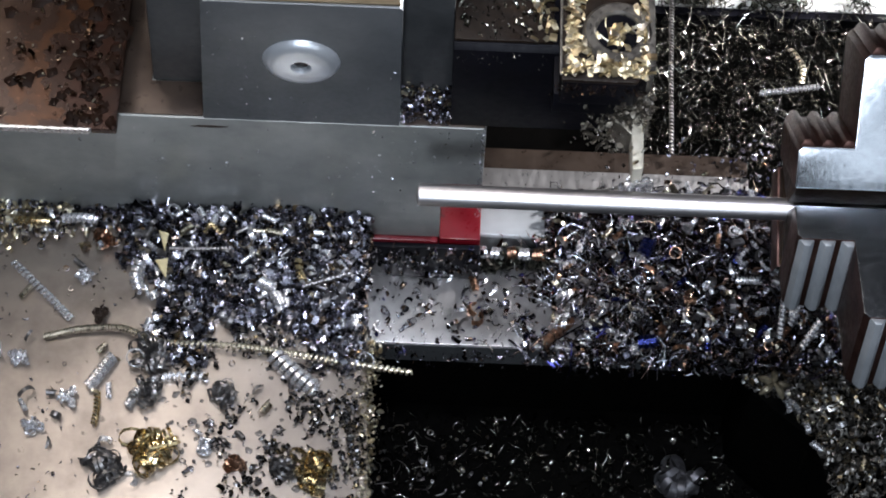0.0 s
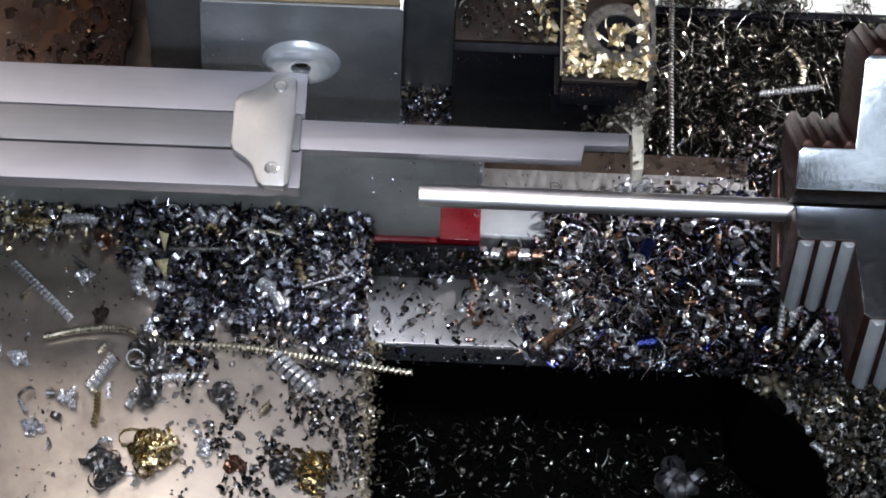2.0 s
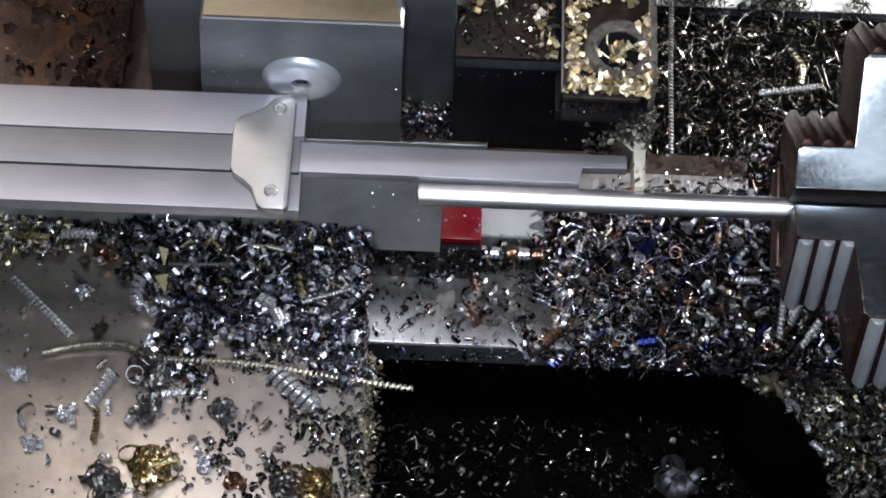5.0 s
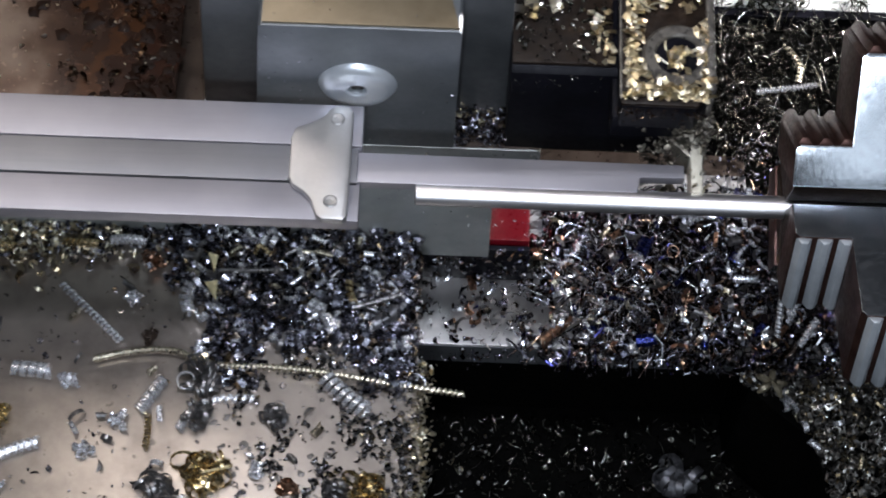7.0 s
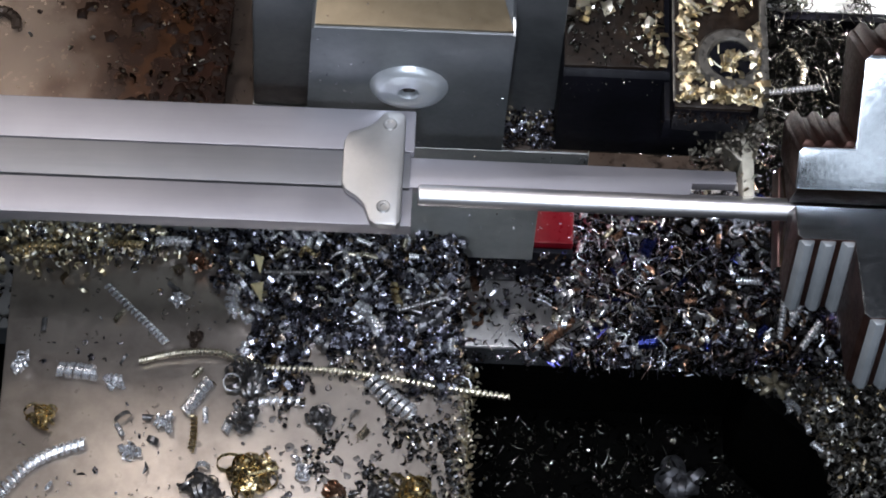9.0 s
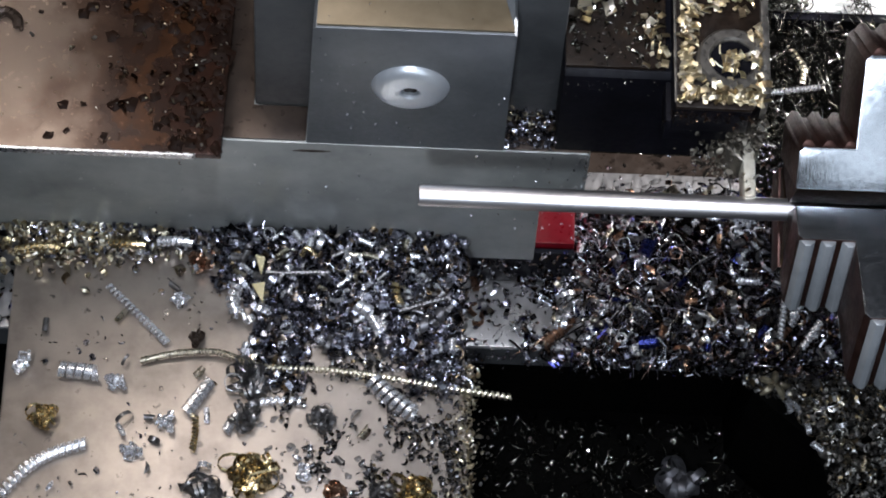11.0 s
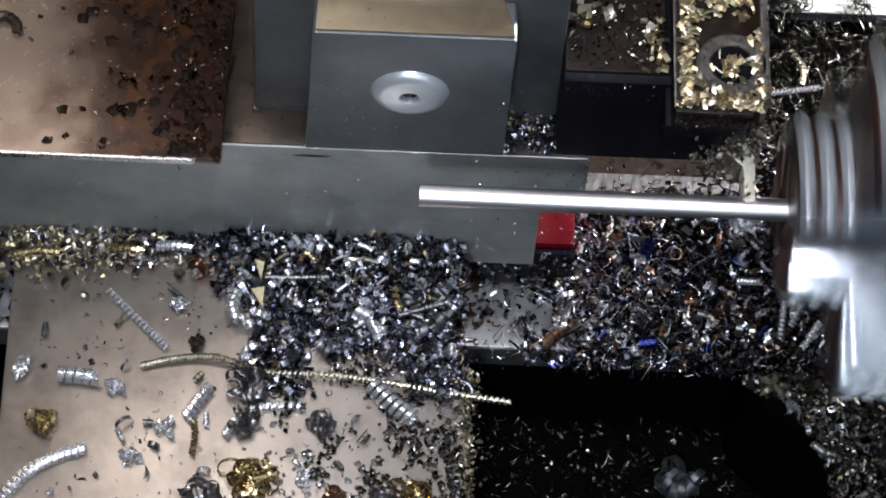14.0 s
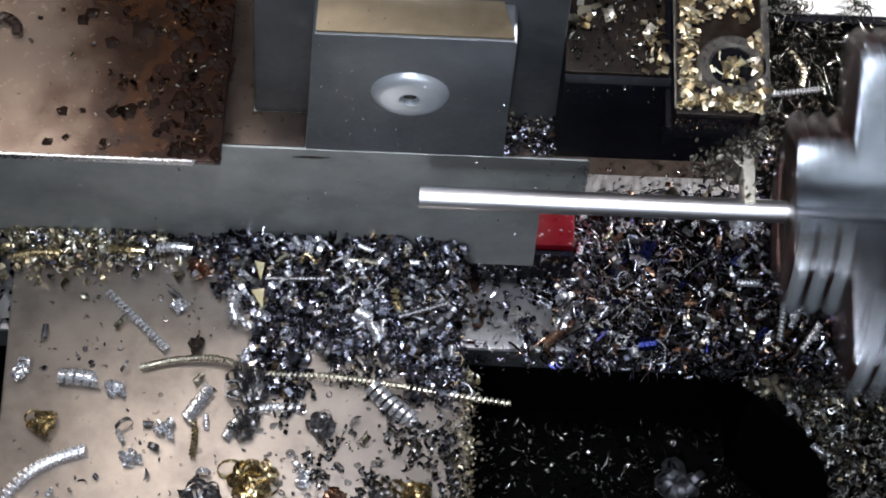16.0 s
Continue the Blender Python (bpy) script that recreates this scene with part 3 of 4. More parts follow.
# ---------------------------------------------------------------- workpiece and chuck
def build_chuck():
    rod = part("workpiece_rod", lathe([(0, 0), (1.2, 0), (1.48, 0.2), (1.52, 0.4), (1.52, 74), (0, 74)], Matrix.Translation((0, 0, 100)) @ Matrix.Rotation(radians(90), 4, "Y"), 40),
               M_ROD, base=(0, 0, 100))
    tagged(rod, "thin bright drawn steel rod held in the chuck", "workpiece")
    ch = thing("lathe_chuck", (72, 0, 100), "three jaw lathe chuck with stepped steel jaws", "lathe chuck")
    ax = Matrix.Translation((0, 0, 100)) @ Matrix.Rotation(radians(90), 4, "Y")
    part("chuck_body", lathe([(6, 71), (38, 71), (39, 72), (39, 110), (0, 110)], ax, 64), M_JAWEND, ch, "brownish turned steel chuck body")
    for k in range(3):
        turn = Matrix.Translation((-1.3, 0, 100)) @ Matrix.Rotation(radians(46 + 120 * k), 4, "X") @ Matrix.Translation((0, 0, -100))
        # radial direction is +Y before the turn
        bm = prism([(50.0, 5.2), (50.0, 10.2), (50.6, 10.9), (57.2, 10.9), (57.2, 22.6), (57.9, 23.3), (65.6, 23.3), (65.6, 35.5), (71, 35.5), (71, 5.2)], 93.1, 106.9, "z", 0.3)
        bmesh.ops.transform(bm, matrix=turn, verts=bm.verts)
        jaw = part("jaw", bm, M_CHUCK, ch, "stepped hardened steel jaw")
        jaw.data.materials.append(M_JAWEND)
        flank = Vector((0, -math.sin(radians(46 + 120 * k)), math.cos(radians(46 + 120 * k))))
        # flanks pale, other faces brown: lit and shaded copies of one steel
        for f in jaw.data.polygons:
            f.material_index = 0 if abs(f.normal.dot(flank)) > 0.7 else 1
        bm = prism([(5.1, 93.3), (5.1, 106.7), (1.3, 101.0), (1.3, 99.0)], 50.3, 71, "x", 0.15)
        bmesh.ops.transform(bm, matrix=turn, verts=bm.verts)
        # black tip puts the shade of the gap between jaws into colour
        part("jaw_tip", bm, M_DIRT_SHADE, jaw, "jaw tip, coloured black for the shade between the jaws")
        for x0, r0 in ((50.2, 11.0), (58.0, 23.4)):
            for i in range(3):
                q = x0 + i * 2.7 - 0.1
                bm = prism([(q, r0 - 0.2), (q + 2.2, r0 - 0.2), (q + 1.5, r0 + 0.85), (q + 0.7, r0 + 0.85)], 93.3, 106.7, "z", 0.3)
                bmesh.ops.transform(bm, matrix=turn, verts=bm.verts)
                # first jaw's ridges shaded brown, the others lit, as they stand at rest
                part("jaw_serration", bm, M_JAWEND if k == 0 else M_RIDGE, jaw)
    head = part("headstock", prism([(-60, 0), (-60, 120), (-35, 150), (60, 150), (60, 0)], 111, 220, "x", 3), M_IRON, base=(150, 0, 0))
    tagged(head, "dark cast iron lathe headstock", "lathe headstock", kind="structure")
    return rod, ch


# ---------------------------------------------------------------- caliper
def build_caliper():
    c = thing("caliper", (-0.5, 3, 102), "satin chrome vernier caliper beam with its depth rod out", "caliper")
    beam = part("beam", prism([(-5.9, 99.5), (-5.9, 102), (-0.5, 102), (-0.45, 100.7), (5.2, 100.7), (5.4, 102), (11.7, 102), (11.7, 99.5)], -190, -0.5, "x", 0.16), M_CAL, c)
    # groove strip in a darker chrome than the beam
    part("groove", box(-190, -1.0, -0.12, 5.19, 100.72, 101.92, 0.05), M_GROOVE, beam, "darker groove along the beam")
    part("depth_rod", prism([(-30, 0.5), (-30, 5.1), (42.5, 4.9), (42.5, 2.9), (36.6, 2.8), (36.2, 0.5)], 99.4, 101.1, "z", 0.15), M_CAL, c, "thin depth measuring rod")
    outline = [(-9.9, 5.8), (-9.9, -0.4), (-9.4, -1.4), (-7.9, -2.4), (-6.9, -3.4), (-6.4, -4.8), (-6.0, -5.9), (-5.2, -6.5), (-2.5, -6.6), (-1.9, -6.0), (-1.8, 9.9), (-2.3, 10.6), (-4.2, 10.7),
               (-5.0, 10.2), (-5.8, 9.0), (-7.2, 8.1), (-9.3, 7.3)]
    plate = part("end_plate", prism(outline, 102.02, 103.5, "z", 0.55), M_CALPLATE, c, "bevelled nickel end plate with a shaped edge")
    for x, y in ((-3.9, 8.6), (-4.2, -3.9)):
        part("plate_screw", lathe([(0, -0.1), (0.35, -0.1), (0.4, 0.16), (0.75, 0.2), (0.95, 0.02), (0, 0.02)], Matrix.Translation((x, y, 103.5)), 20), M_CALPLATE, plate)
    return c


# ---------------------------------------------------------------- swarf
def clamp_spot(r):
    """Where brass chips gather: along the left and front rims of the clamp plate and round the ring."""
    k = r.random()
    if k < 0.32:
        return 19 + abs(r.normal(0, 1.0)), r.uniform(11.5, 28), 113.7 + r.uniform(0, 0.4)
    if k < 0.5:
        return r.uniform(19, 29), 27.5 + r.normal(0, 1.2), 113.7 + r.uniform(0, 0.3)
    if k < 0.8:
        return r.uniform(18.6, 29.5), 11.4 + abs(r.normal(0, 1.1)), 113.7 + r.uniform(0, 0.5)
    if k < 0.9:
        return 29.2 - abs(r.normal(0, 0.6)), r.uniform(11, 24), 113.7 + r.uniform(0, 0.5)
    return r.uniform(14, 17.4), r.uniform(19, 27), 109.3 + r.uniform(0, 0.2)


def build_swarf():
    def main_pile(r):
        x, y = r.uniform(-45, -7.7), r.uniform(-8, 17.2)
        keep = 1.6 * noise.noise(Vector((x * 0.11, y * 0.11, 1.0))) + (y + 7.5) / 11 - max(0, (-37 - x) / 7) + max(0, (x + 21) / 12) * 1.0
        if keep < 0.25 + r.uniform(-0.25, 0.25):
            return None
        top = 0.3 + 3.2 * max(0.0, (y + 2) / 19) + noise.noise(Vector((x * 0.3, y * 0.3, 5)))
        return x, y, 57.4 + max(0.1, top) * r.uniform(0.0, 1.0) ** 0.6

    def scatter(r):
        x, y = r.uniform(-73, -6.5), r.uniform(-32, 12)
        if noise.noise(Vector((x * 0.14, y * 0.14, 9.0))) < r.uniform(-0.1, 0.45) - (0.25 if x > -25 else 0):
            return None
        return x, y, 57.25 + r.uniform(0, 0.3)

    def side_pile(r):
        x, y = r.uniform(-34, -6.6), r.uniform(-33, -2)
        if noise.noise(Vector((x * 0.16, y * 0.16, 21.0))) + 0.55 * (x + 30) / 24 + 0.3 * max(0, (y + 14) / 12) - 0.2 < r.uniform(-0.1, 0.6):
            return None
        return x, y, 57.3 + r.uniform(0, 0.9)

    p = (-26, 5, 57)
    slide(swarf("steel_chips", 3000, main_pile, CURLS, M_STEELCHIPS, "heap of curled grey steel chips on the table", 1, (1.05, 1.75), base=p))
    def smear(r):
        x, y = r.uniform(-40, -8), r.uniform(-32, 1)
        if noise.noise(Vector((x * 0.13, y * 0.13, 31.0))) + 0.3 * (x + 32) / 24 < r.uniform(-0.1, 0.5):
            return None
        return x, y, 57.02

    slide(swarf("oil_smears", 420, smear, [blot(1.0, 5), blot(1.4, 6), blot(0.7, 7)], M_SMEAR, "grey oily sludge smeared on the table", 44, (0.3, 0.8), flat=0.02, base=p))
    slide(swarf("loose_chips", 700, scatter, CURLS + CRUMBS * 3, M_STEELCHIPS, "loose small chips lying on the table", 2, (0.4, 0.9), flat=True, base=p))
    slide(swarf("fine_crumbs", 360, scatter, CRUMBS, M_DARKCHIPS, "fine dark metal crumbs on the table", 3, (0.35, 0.8), flat=True, base=p))
    slide(swarf("brass_chips", 520, lambda r: (min(-40, r.normal(-68, 8)), 17.3 - abs(r.normal(0, 3.2)), 57.6 + r.uniform(0, 1.4)), STUBS + CURLS[:4], M_GOLDCHIPS,
                "scattered brass and steel chips along the block", 4, (0.7, 1.35), base=(-60, 14, 57)))
    slide(swarf("grey_chips", 420, lambda r: (r.uniform(-76, -40), 17.3 - abs(r.normal(0, 2.6)), 57.6 + r.uniform(0, 1.6)), CURLS, M_STEELCHIPS,
                "grey chips along the foot of the block", 5, (0.6, 1.1), base=(-60, 14, 57)))
    slide(swarf("edge_chips", 700, lambda r: (-6.6 + r.normal(0, 0.8), r.uniform(-34, -3), 57.3 + r.uniform(-0.8, 0.5)), CRUMBS + STUBS[:1], M_GOLDCHIPS,
                "gold coloured fines along the table edge", 6, (0.4, 0.9), base=(-6, -15, 57)))
    slide(swarf("post_chips", 190, lambda r: (r.uniform(-3.2, 4.5), r.uniform(17.8, 23.2), 87.4 + r.uniform(0, 2.0)), CURLS, M_STEELCHIPS,
                "grey chips caught beside the tool post", 7, (0.4, 0.8), base=(0, 20, 87)))
    slide(swarf("slide_chips", 90, lambda r: (-42.8 - abs(r.normal(0, 9)), r.uniform(13, 40), 92.2 + r.uniform(0, 0.6)), CURLS + CRUMBS * 2, M_OILCHIPS,
                "oily brown chips caked on the top slide", 8, (0.35, 0.95), base=(-50, 25, 92)))
    slide(swarf("oil_crust", 110, lambda r: (-42.9 - abs(r.normal(0, 5)) if r.random() < 0.75 else r.uniform(-70, -43), r.uniform(13, 40), 92.06), [blot(1.0, 1), blot(0.8, 2), blot(1.3, 3)],
                M_CRUST, "black-brown oil crust on the top slide", 32, (0.5, 1.5), flat=0.02, base=(-50, 25, 92)))
    slide(swarf("slide_specks", 95, lambda r: (-43 - abs(r.normal(0, 14)), r.uniform(13, 40), 92.3), CRUMBS + BITS[1:2], M_GOLDCHIPS, "straw-coloured specks in the oil on the top slide", 37,
                (0.3, 0.75), base=(-50, 25, 92)))
    slide(swarf("clamp_fuzz", 120, lambda r: (r.uniform(16.6, 29.5), 10.5 - abs(r.normal(0, 0.35)), 112.6 - abs(r.normal(0, 1.3))), CRUMBS + NEEDLES[2:3], M_OILCHIPS, "fuzz of fine chips along the clamp's front edge", 38,
                (0.3, 0.8), base=(24, 10, 111)))
    slide(swarf("post_specks", 40, lambda r: (r.uniform(-3, 4.4), r.uniform(18, 23.2), 88.5 + r.uniform(0, 1.5)), CRUMBS + BITS[1:2], M_BRASSBITS, "brass specks among the chips by the tool post", 45,
                (0.4, 0.8), base=(0, 20, 87)))
    slide(swarf("block_specks", 40, lambda r: (r.uniform(-30, -3), 17.5, r.uniform(88, 117)), CRUMBS, M_NEEDLE, "tiny chips stuck to the clamp block", 33, (0.25, 0.6), base=(-16, 17, 100)))
    slide(swarf("cap_specks", 30, lambda r: (r.uniform(-28, -5), r.uniform(18.5, 40), 118.7), CRUMBS, M_STEELCHIPS, "tiny chips on top of the clamp block", 34, (0.2, 0.6), base=(-16, 25, 118)))
    slide(swarf("holder_chips", 330, lambda r: clamp_spot(r),
                BITS, M_BRASSBITS, "bright brass chips crusted on the tool clamp", 9, (0.6, 1.05), flat=True, base=(24, 15, 113)))
    slide(swarf("stub_chips", 12, lambda r: (r.uniform(4.6, 10.5), r.uniform(25, 32), 109.3), BITS, M_GOLDCHIPS, "few bright brass stubs on the oily holder", 35, (0.9, 1.4), flat=True, base=(8, 28, 109)))
    slide(swarf("front_dust", 34, lambda r: (r.uniform(4.2, 18), 17.9, 107.5 - abs(r.normal(0, 2.5))), CRUMBS, M_DARKCHIPS, "fine chips on the black holder front", 36, (0.2, 0.6), base=(10, 17, 105)))
    slide(swarf("hole_chips", 22, lambda r: (25.5 + r.normal(0, 1.1), 17.8 + r.normal(0, 1.1), 113.6 + r.uniform(0, 0.6)), BITS, M_BRASSBITS, "brass chips in the clamp hole", 10,
                (0.7, 1.1), base=(25, 18, 113)))
    slide(swarf("holder_dust", 260, lambda r: (r.uniform(4.5, 17.4), r.uniform(19, 34), 109.1 + r.uniform(0, 0.3)), CRUMBS + STUBS[:1], M_DARKCHIPS, "oily fines on the holder", 11,
                (0.3, 0.9), flat=True, base=(10, 25, 109)))
    slide(swarf("nose_fuzz", 950, lambda r: (30.8 - abs(r.normal(0, 3.3)), 13.2 - abs(r.normal(0, 1.1)), r.uniform(93, 108)), CRUMBS + STUBS[:2], M_FUZZ, "oily fines caked on the tool shank", 12,
                (0.4, 1.1), base=(27, 12, 97)))
    slide(swarf("tip_flakes", 8, lambda r: (r.uniform(28.2, 30.2), r.uniform(4.5, 11), 101.9 + r.uniform(0, 0.2)), STUBS, M_GOLDCHIPS, "brass flakes on the cutting tip", 13,
                (0.3, 0.7), flat=True, base=(29, 8, 101)))

    # on the bed, standing still
    def bed_pile(r):
        x, y = r.uniform(15, 74), r.uniform(1.5, 32)
        k = (x - 17) / 8 + noise.noise(Vector((x * 0.15, y * 0.15, 2))) * 1.3
        if k < r.uniform(0.0, 1.4) or (20.5 < y < 23.6 and x < 18) or (y > 29 and x < 40 - r.uniform(0, 14)) or (y > 23 and x < 20.5):
            return None
        top = min(6.0, 0.12 * (x - 12)) * (0.5 + 0.5 * min(1, max(0, (y - 1.5) / 6))) + noise.noise(Vector((x * 0.25, y * 0.25, 4)))
        return x, y, 40.3 + max(0.2, top) * r.uniform(0, 1) ** 0.6

    def bed_scatter(r):
        x, y = r.uniform(-8, 24), r.uniform(4.5, 20)
        if noise.noise(Vector((x * 0.25, y * 0.2, 12))) < r.uniform(-0.8, 0.4):
            return None
        return x, y, 40.2 + r.uniform(0, 0.3)

    swarf("bed_chips", 4300, bed_pile, CURLS + NEEDLES * 4, M_MIXCHIPS, "heap of mixed steel and copper coloured chips on the bed", 20, (1.0, 1.9), base=(45, 18, 40))
    swarf("bed_scatter", 430, bed_scatter, CURLS + STUBS + CRUMBS, M_MIXCHIPS, "loose chips on the oily bed way", 21, (0.55, 1.2), base=(8, 12, 40))
    swarf("gap_chips", 420, lambda r: (20.5 + abs(r.normal(0, 6)), r.uniform(20.8, 32.8), 33.3 + r.uniform(3, 8)), CURLS + NEEDLES, M_MIXCHIPS, "chips filling the gap behind the bed way", 41,
          (0.7, 1.3), base=(28, 27, 33))
    swarf("strip_chips", 170, lambda r: (r.uniform(7, 20.5), 18.9 + r.normal(0, 0.8), 40.6 + r.uniform(0, 2.4)), CURLS, M_BLACKCHIPS, "black oily chips banked along the bed way", 42,
          (0.8, 1.4), base=(14, 19, 40))
    swarf("bright_needles", 240, lambda r: (lambda x, y: (x, y, 41.0 + max(0.3, min(6.0, 0.12 * (x - 12))) * (0.5 + 0.5 * min(1, max(0, (y - 1.5) / 6)))))(r.normal(30, 9), r.uniform(4, 24)), NEEDLES[:4], M_NEEDLE,
          "thin bright needle chips on the bed heap", 43, (0.6, 1.1), flat=True, base=(30, 14, 42))
    swarf("left_chips", 260, lambda r: (r.uniform(-90, -55), r.uniform(4.5, 20), 40.2 + r.uniform(0, 1.2)), CURLS, M_MIXCHIPS, "chips on the bed way beside the table", 31,
          (0.6, 1.0), base=(-70, 12, 40))
    swarf("rail_chips", 900, lambda r: (r.uniform(-8, 76) if r.random() < 0.5 else 76 - abs(r.normal(0, 22)), 3.5 + r.normal(0, 0.4), 39.7 - abs(r.normal(0, 3.0))), CRUMBS + CURLS[:3], M_MIXCHIPS, "fines clinging to the bed edge", 22,
          (0.35, 0.8), base=(40, 3, 38))
    # ledge chips take the lightened swarf to make up for missing light
    swarf("ledge_chips", 1700, lambda r: (lambda y: (54.5 + 12.5 * min(1, max(0, (1 - y) / 14)) ** 0.35 + r.normal(0, 0.8) + r.uniform(0, 1) ** 1.5 * 20, y, 34.4 + r.uniform(0, 2.5)))(6 - abs(r.normal(0, 13))), CURLS * 2 + CRUMBS, M_PALESWARF,
          "small chips on the headstock foot, coloured lighter to look lit", 23, (0.7, 1.5), base=(72, -10, 34))
    swarf("rear_chips", 300, lambda r: (68 - abs(r.normal(0, 14)), r.uniform(31, 43), 40.3 + r.uniform(0, 1.5)), CURLS + CRUMBS, M_MIXCHIPS,
          "chips strewn on the rear bed way", 24, (0.4, 0.9), base=(40, 36, 40))
    swarf("pit_chips", 2600, lambda r: (r.uniform(-12, 82), r.uniform(-22, 7.5), 0.3 + r.uniform(0, 2.5)), NEEDLES * 3 + CURLS[:3], M_DARKCHIPS, "thin oily chips on the tray floor", 25,
          (0.4, 0.9), base=(35, -5, 0))
    # chips in the lightened swarf, added to brighten this end of the pit
    swarf("near_pit_chips", 230, lambda r: (r.uniform(-14, 14), r.uniform(-24, 4), 0.3 + r.uniform(0, 3)), CURLS[:5] + NEEDLES, M_PALESWARF, "small bright chips on the tray floor below the table", 46,
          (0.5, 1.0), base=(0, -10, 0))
    swarf("back_chips", 4200, lambda r: (r.uniform(34, 96), r.uniform(43, 85), 8.3 + r.uniform(0, 9)), NEEDLES * 2 + CURLS[9:], M_DARKCHIPS,
          "tangle of dark stringy swarf behind the bed", 26, (0.5, 1.1), base=(60, 65, 8))
    swarf("back_strings", 420, lambda r: (r.uniform(36, 94), r.uniform(43, 85), 15 + r.uniform(0, 4)), NEEDLES[1:2] + NEEDLES[3:4], M_DARKCHIPS,
          "long stringy chips on the dark swarf", 28, (0.9, 1.5), flat=True, base=(60, 65, 15))
    slide(swarf("side_pile", 2600, side_pile, CURLS[:5] + CRUMBS, M_SIDECHIPS, "small grey chips scattered along the table edge", 29, (0.5, 0.95), base=p))
    slide(swarf("face_specks", 170, lambda r: (r.choice([r.uniform(-60, 9), r.uniform(-8, 9), 8.8 + r.normal(0, 0.2)]), 17.4, r.uniform(60, 86.5)), CRUMBS, M_NEEDLE, "tiny chips stuck to the grey block", 30,
                (0.3, 0.75), base=(0, 17, 75)))
    def rim_clump(cx, w, tall):
        def place(r):
            u, v = r.normal(0, 0.4), abs(r.normal(0, 0.4))
            return cx + u * w, 87.5 + v * 7, 12.4 + r.uniform(0, 1) * tall * max(0.1, 1 - u * u - v * v)
        return place

    swarf("rim_tangle", 210, rim_clump(49.5, 7, 4), NEEDLES + CURLS[9:], M_BLACKCHIPS, "blackish tangle of stringy swarf on the white rim", 27, (0.6, 1.2), base=(51, 90, 12))
    swarf("rim_tangle", 240, rim_clump(65, 7, 4), NEEDLES + CURLS[9:], M_BLACKCHIPS, "blackish tangle of stringy swarf on the white rim", 39, (0.6, 1.2), base=(66, 90, 12))
    swarf("rim_tangle", 50, rim_clump(80, 3, 3), NEEDLES, M_BLACKCHIPS, "blackish tangle of stringy swarf on the white rim", 40, (0.6, 1.2), base=(80, 90, 12))


def chip(name, bm, mat, base, label, moving=True):
    ob = part(name, bm, mat, base=base)
    tagged(ob, label, "metal chip")
    return slide(ob) if moving else ob


def nest(c, r, loops, wire, seed):
    """A tangle of wiry chip loops, wound as one strand."""
    rnd = random.Random(seed)
    bm = bmesh.new()
    prev = None
    for _ in range(loops):
        ax = Vector((rnd.gauss(0, 1), rnd.gauss(0, 1), rnd.gauss(0, 0.8))).normalized()
        u = ax.orthogonal().normalized()
        w = ax.cross(u)
        q = Vector(c) + Vector((rnd.gauss(0, r * 0.33), rnd.gauss(0, r * 0.33), abs(rnd.gauss(0, r * 0.15))))
        rr, n = r * rnd.uniform(0.2, 0.55), rnd.randint(10, 20)
        for i in range(n):
            a = 0.55 * i
            d = u * math.cos(a) + w * math.sin(a)
            p = q + d * rr + ax * i * 0.06
            p.z = max(p.z, c[2] - r * 0.3 + 0.1)
            ring = [bm.verts.new(p + s) for s in (ax * wire + d * 0.06, -ax * wire + d * 0.06, -ax * wire - d * 0.06, ax * wire - d * 0.06)]
            if prev:
                for k in range(4):
                    bm.faces.new((prev[k], prev[(k + 1) % 4], ring[(k + 1) % 4], ring[k]))
            else:
                bm.faces.new(ring[::-1])
            prev = ring
    bm.faces.new(prev)
    return bm


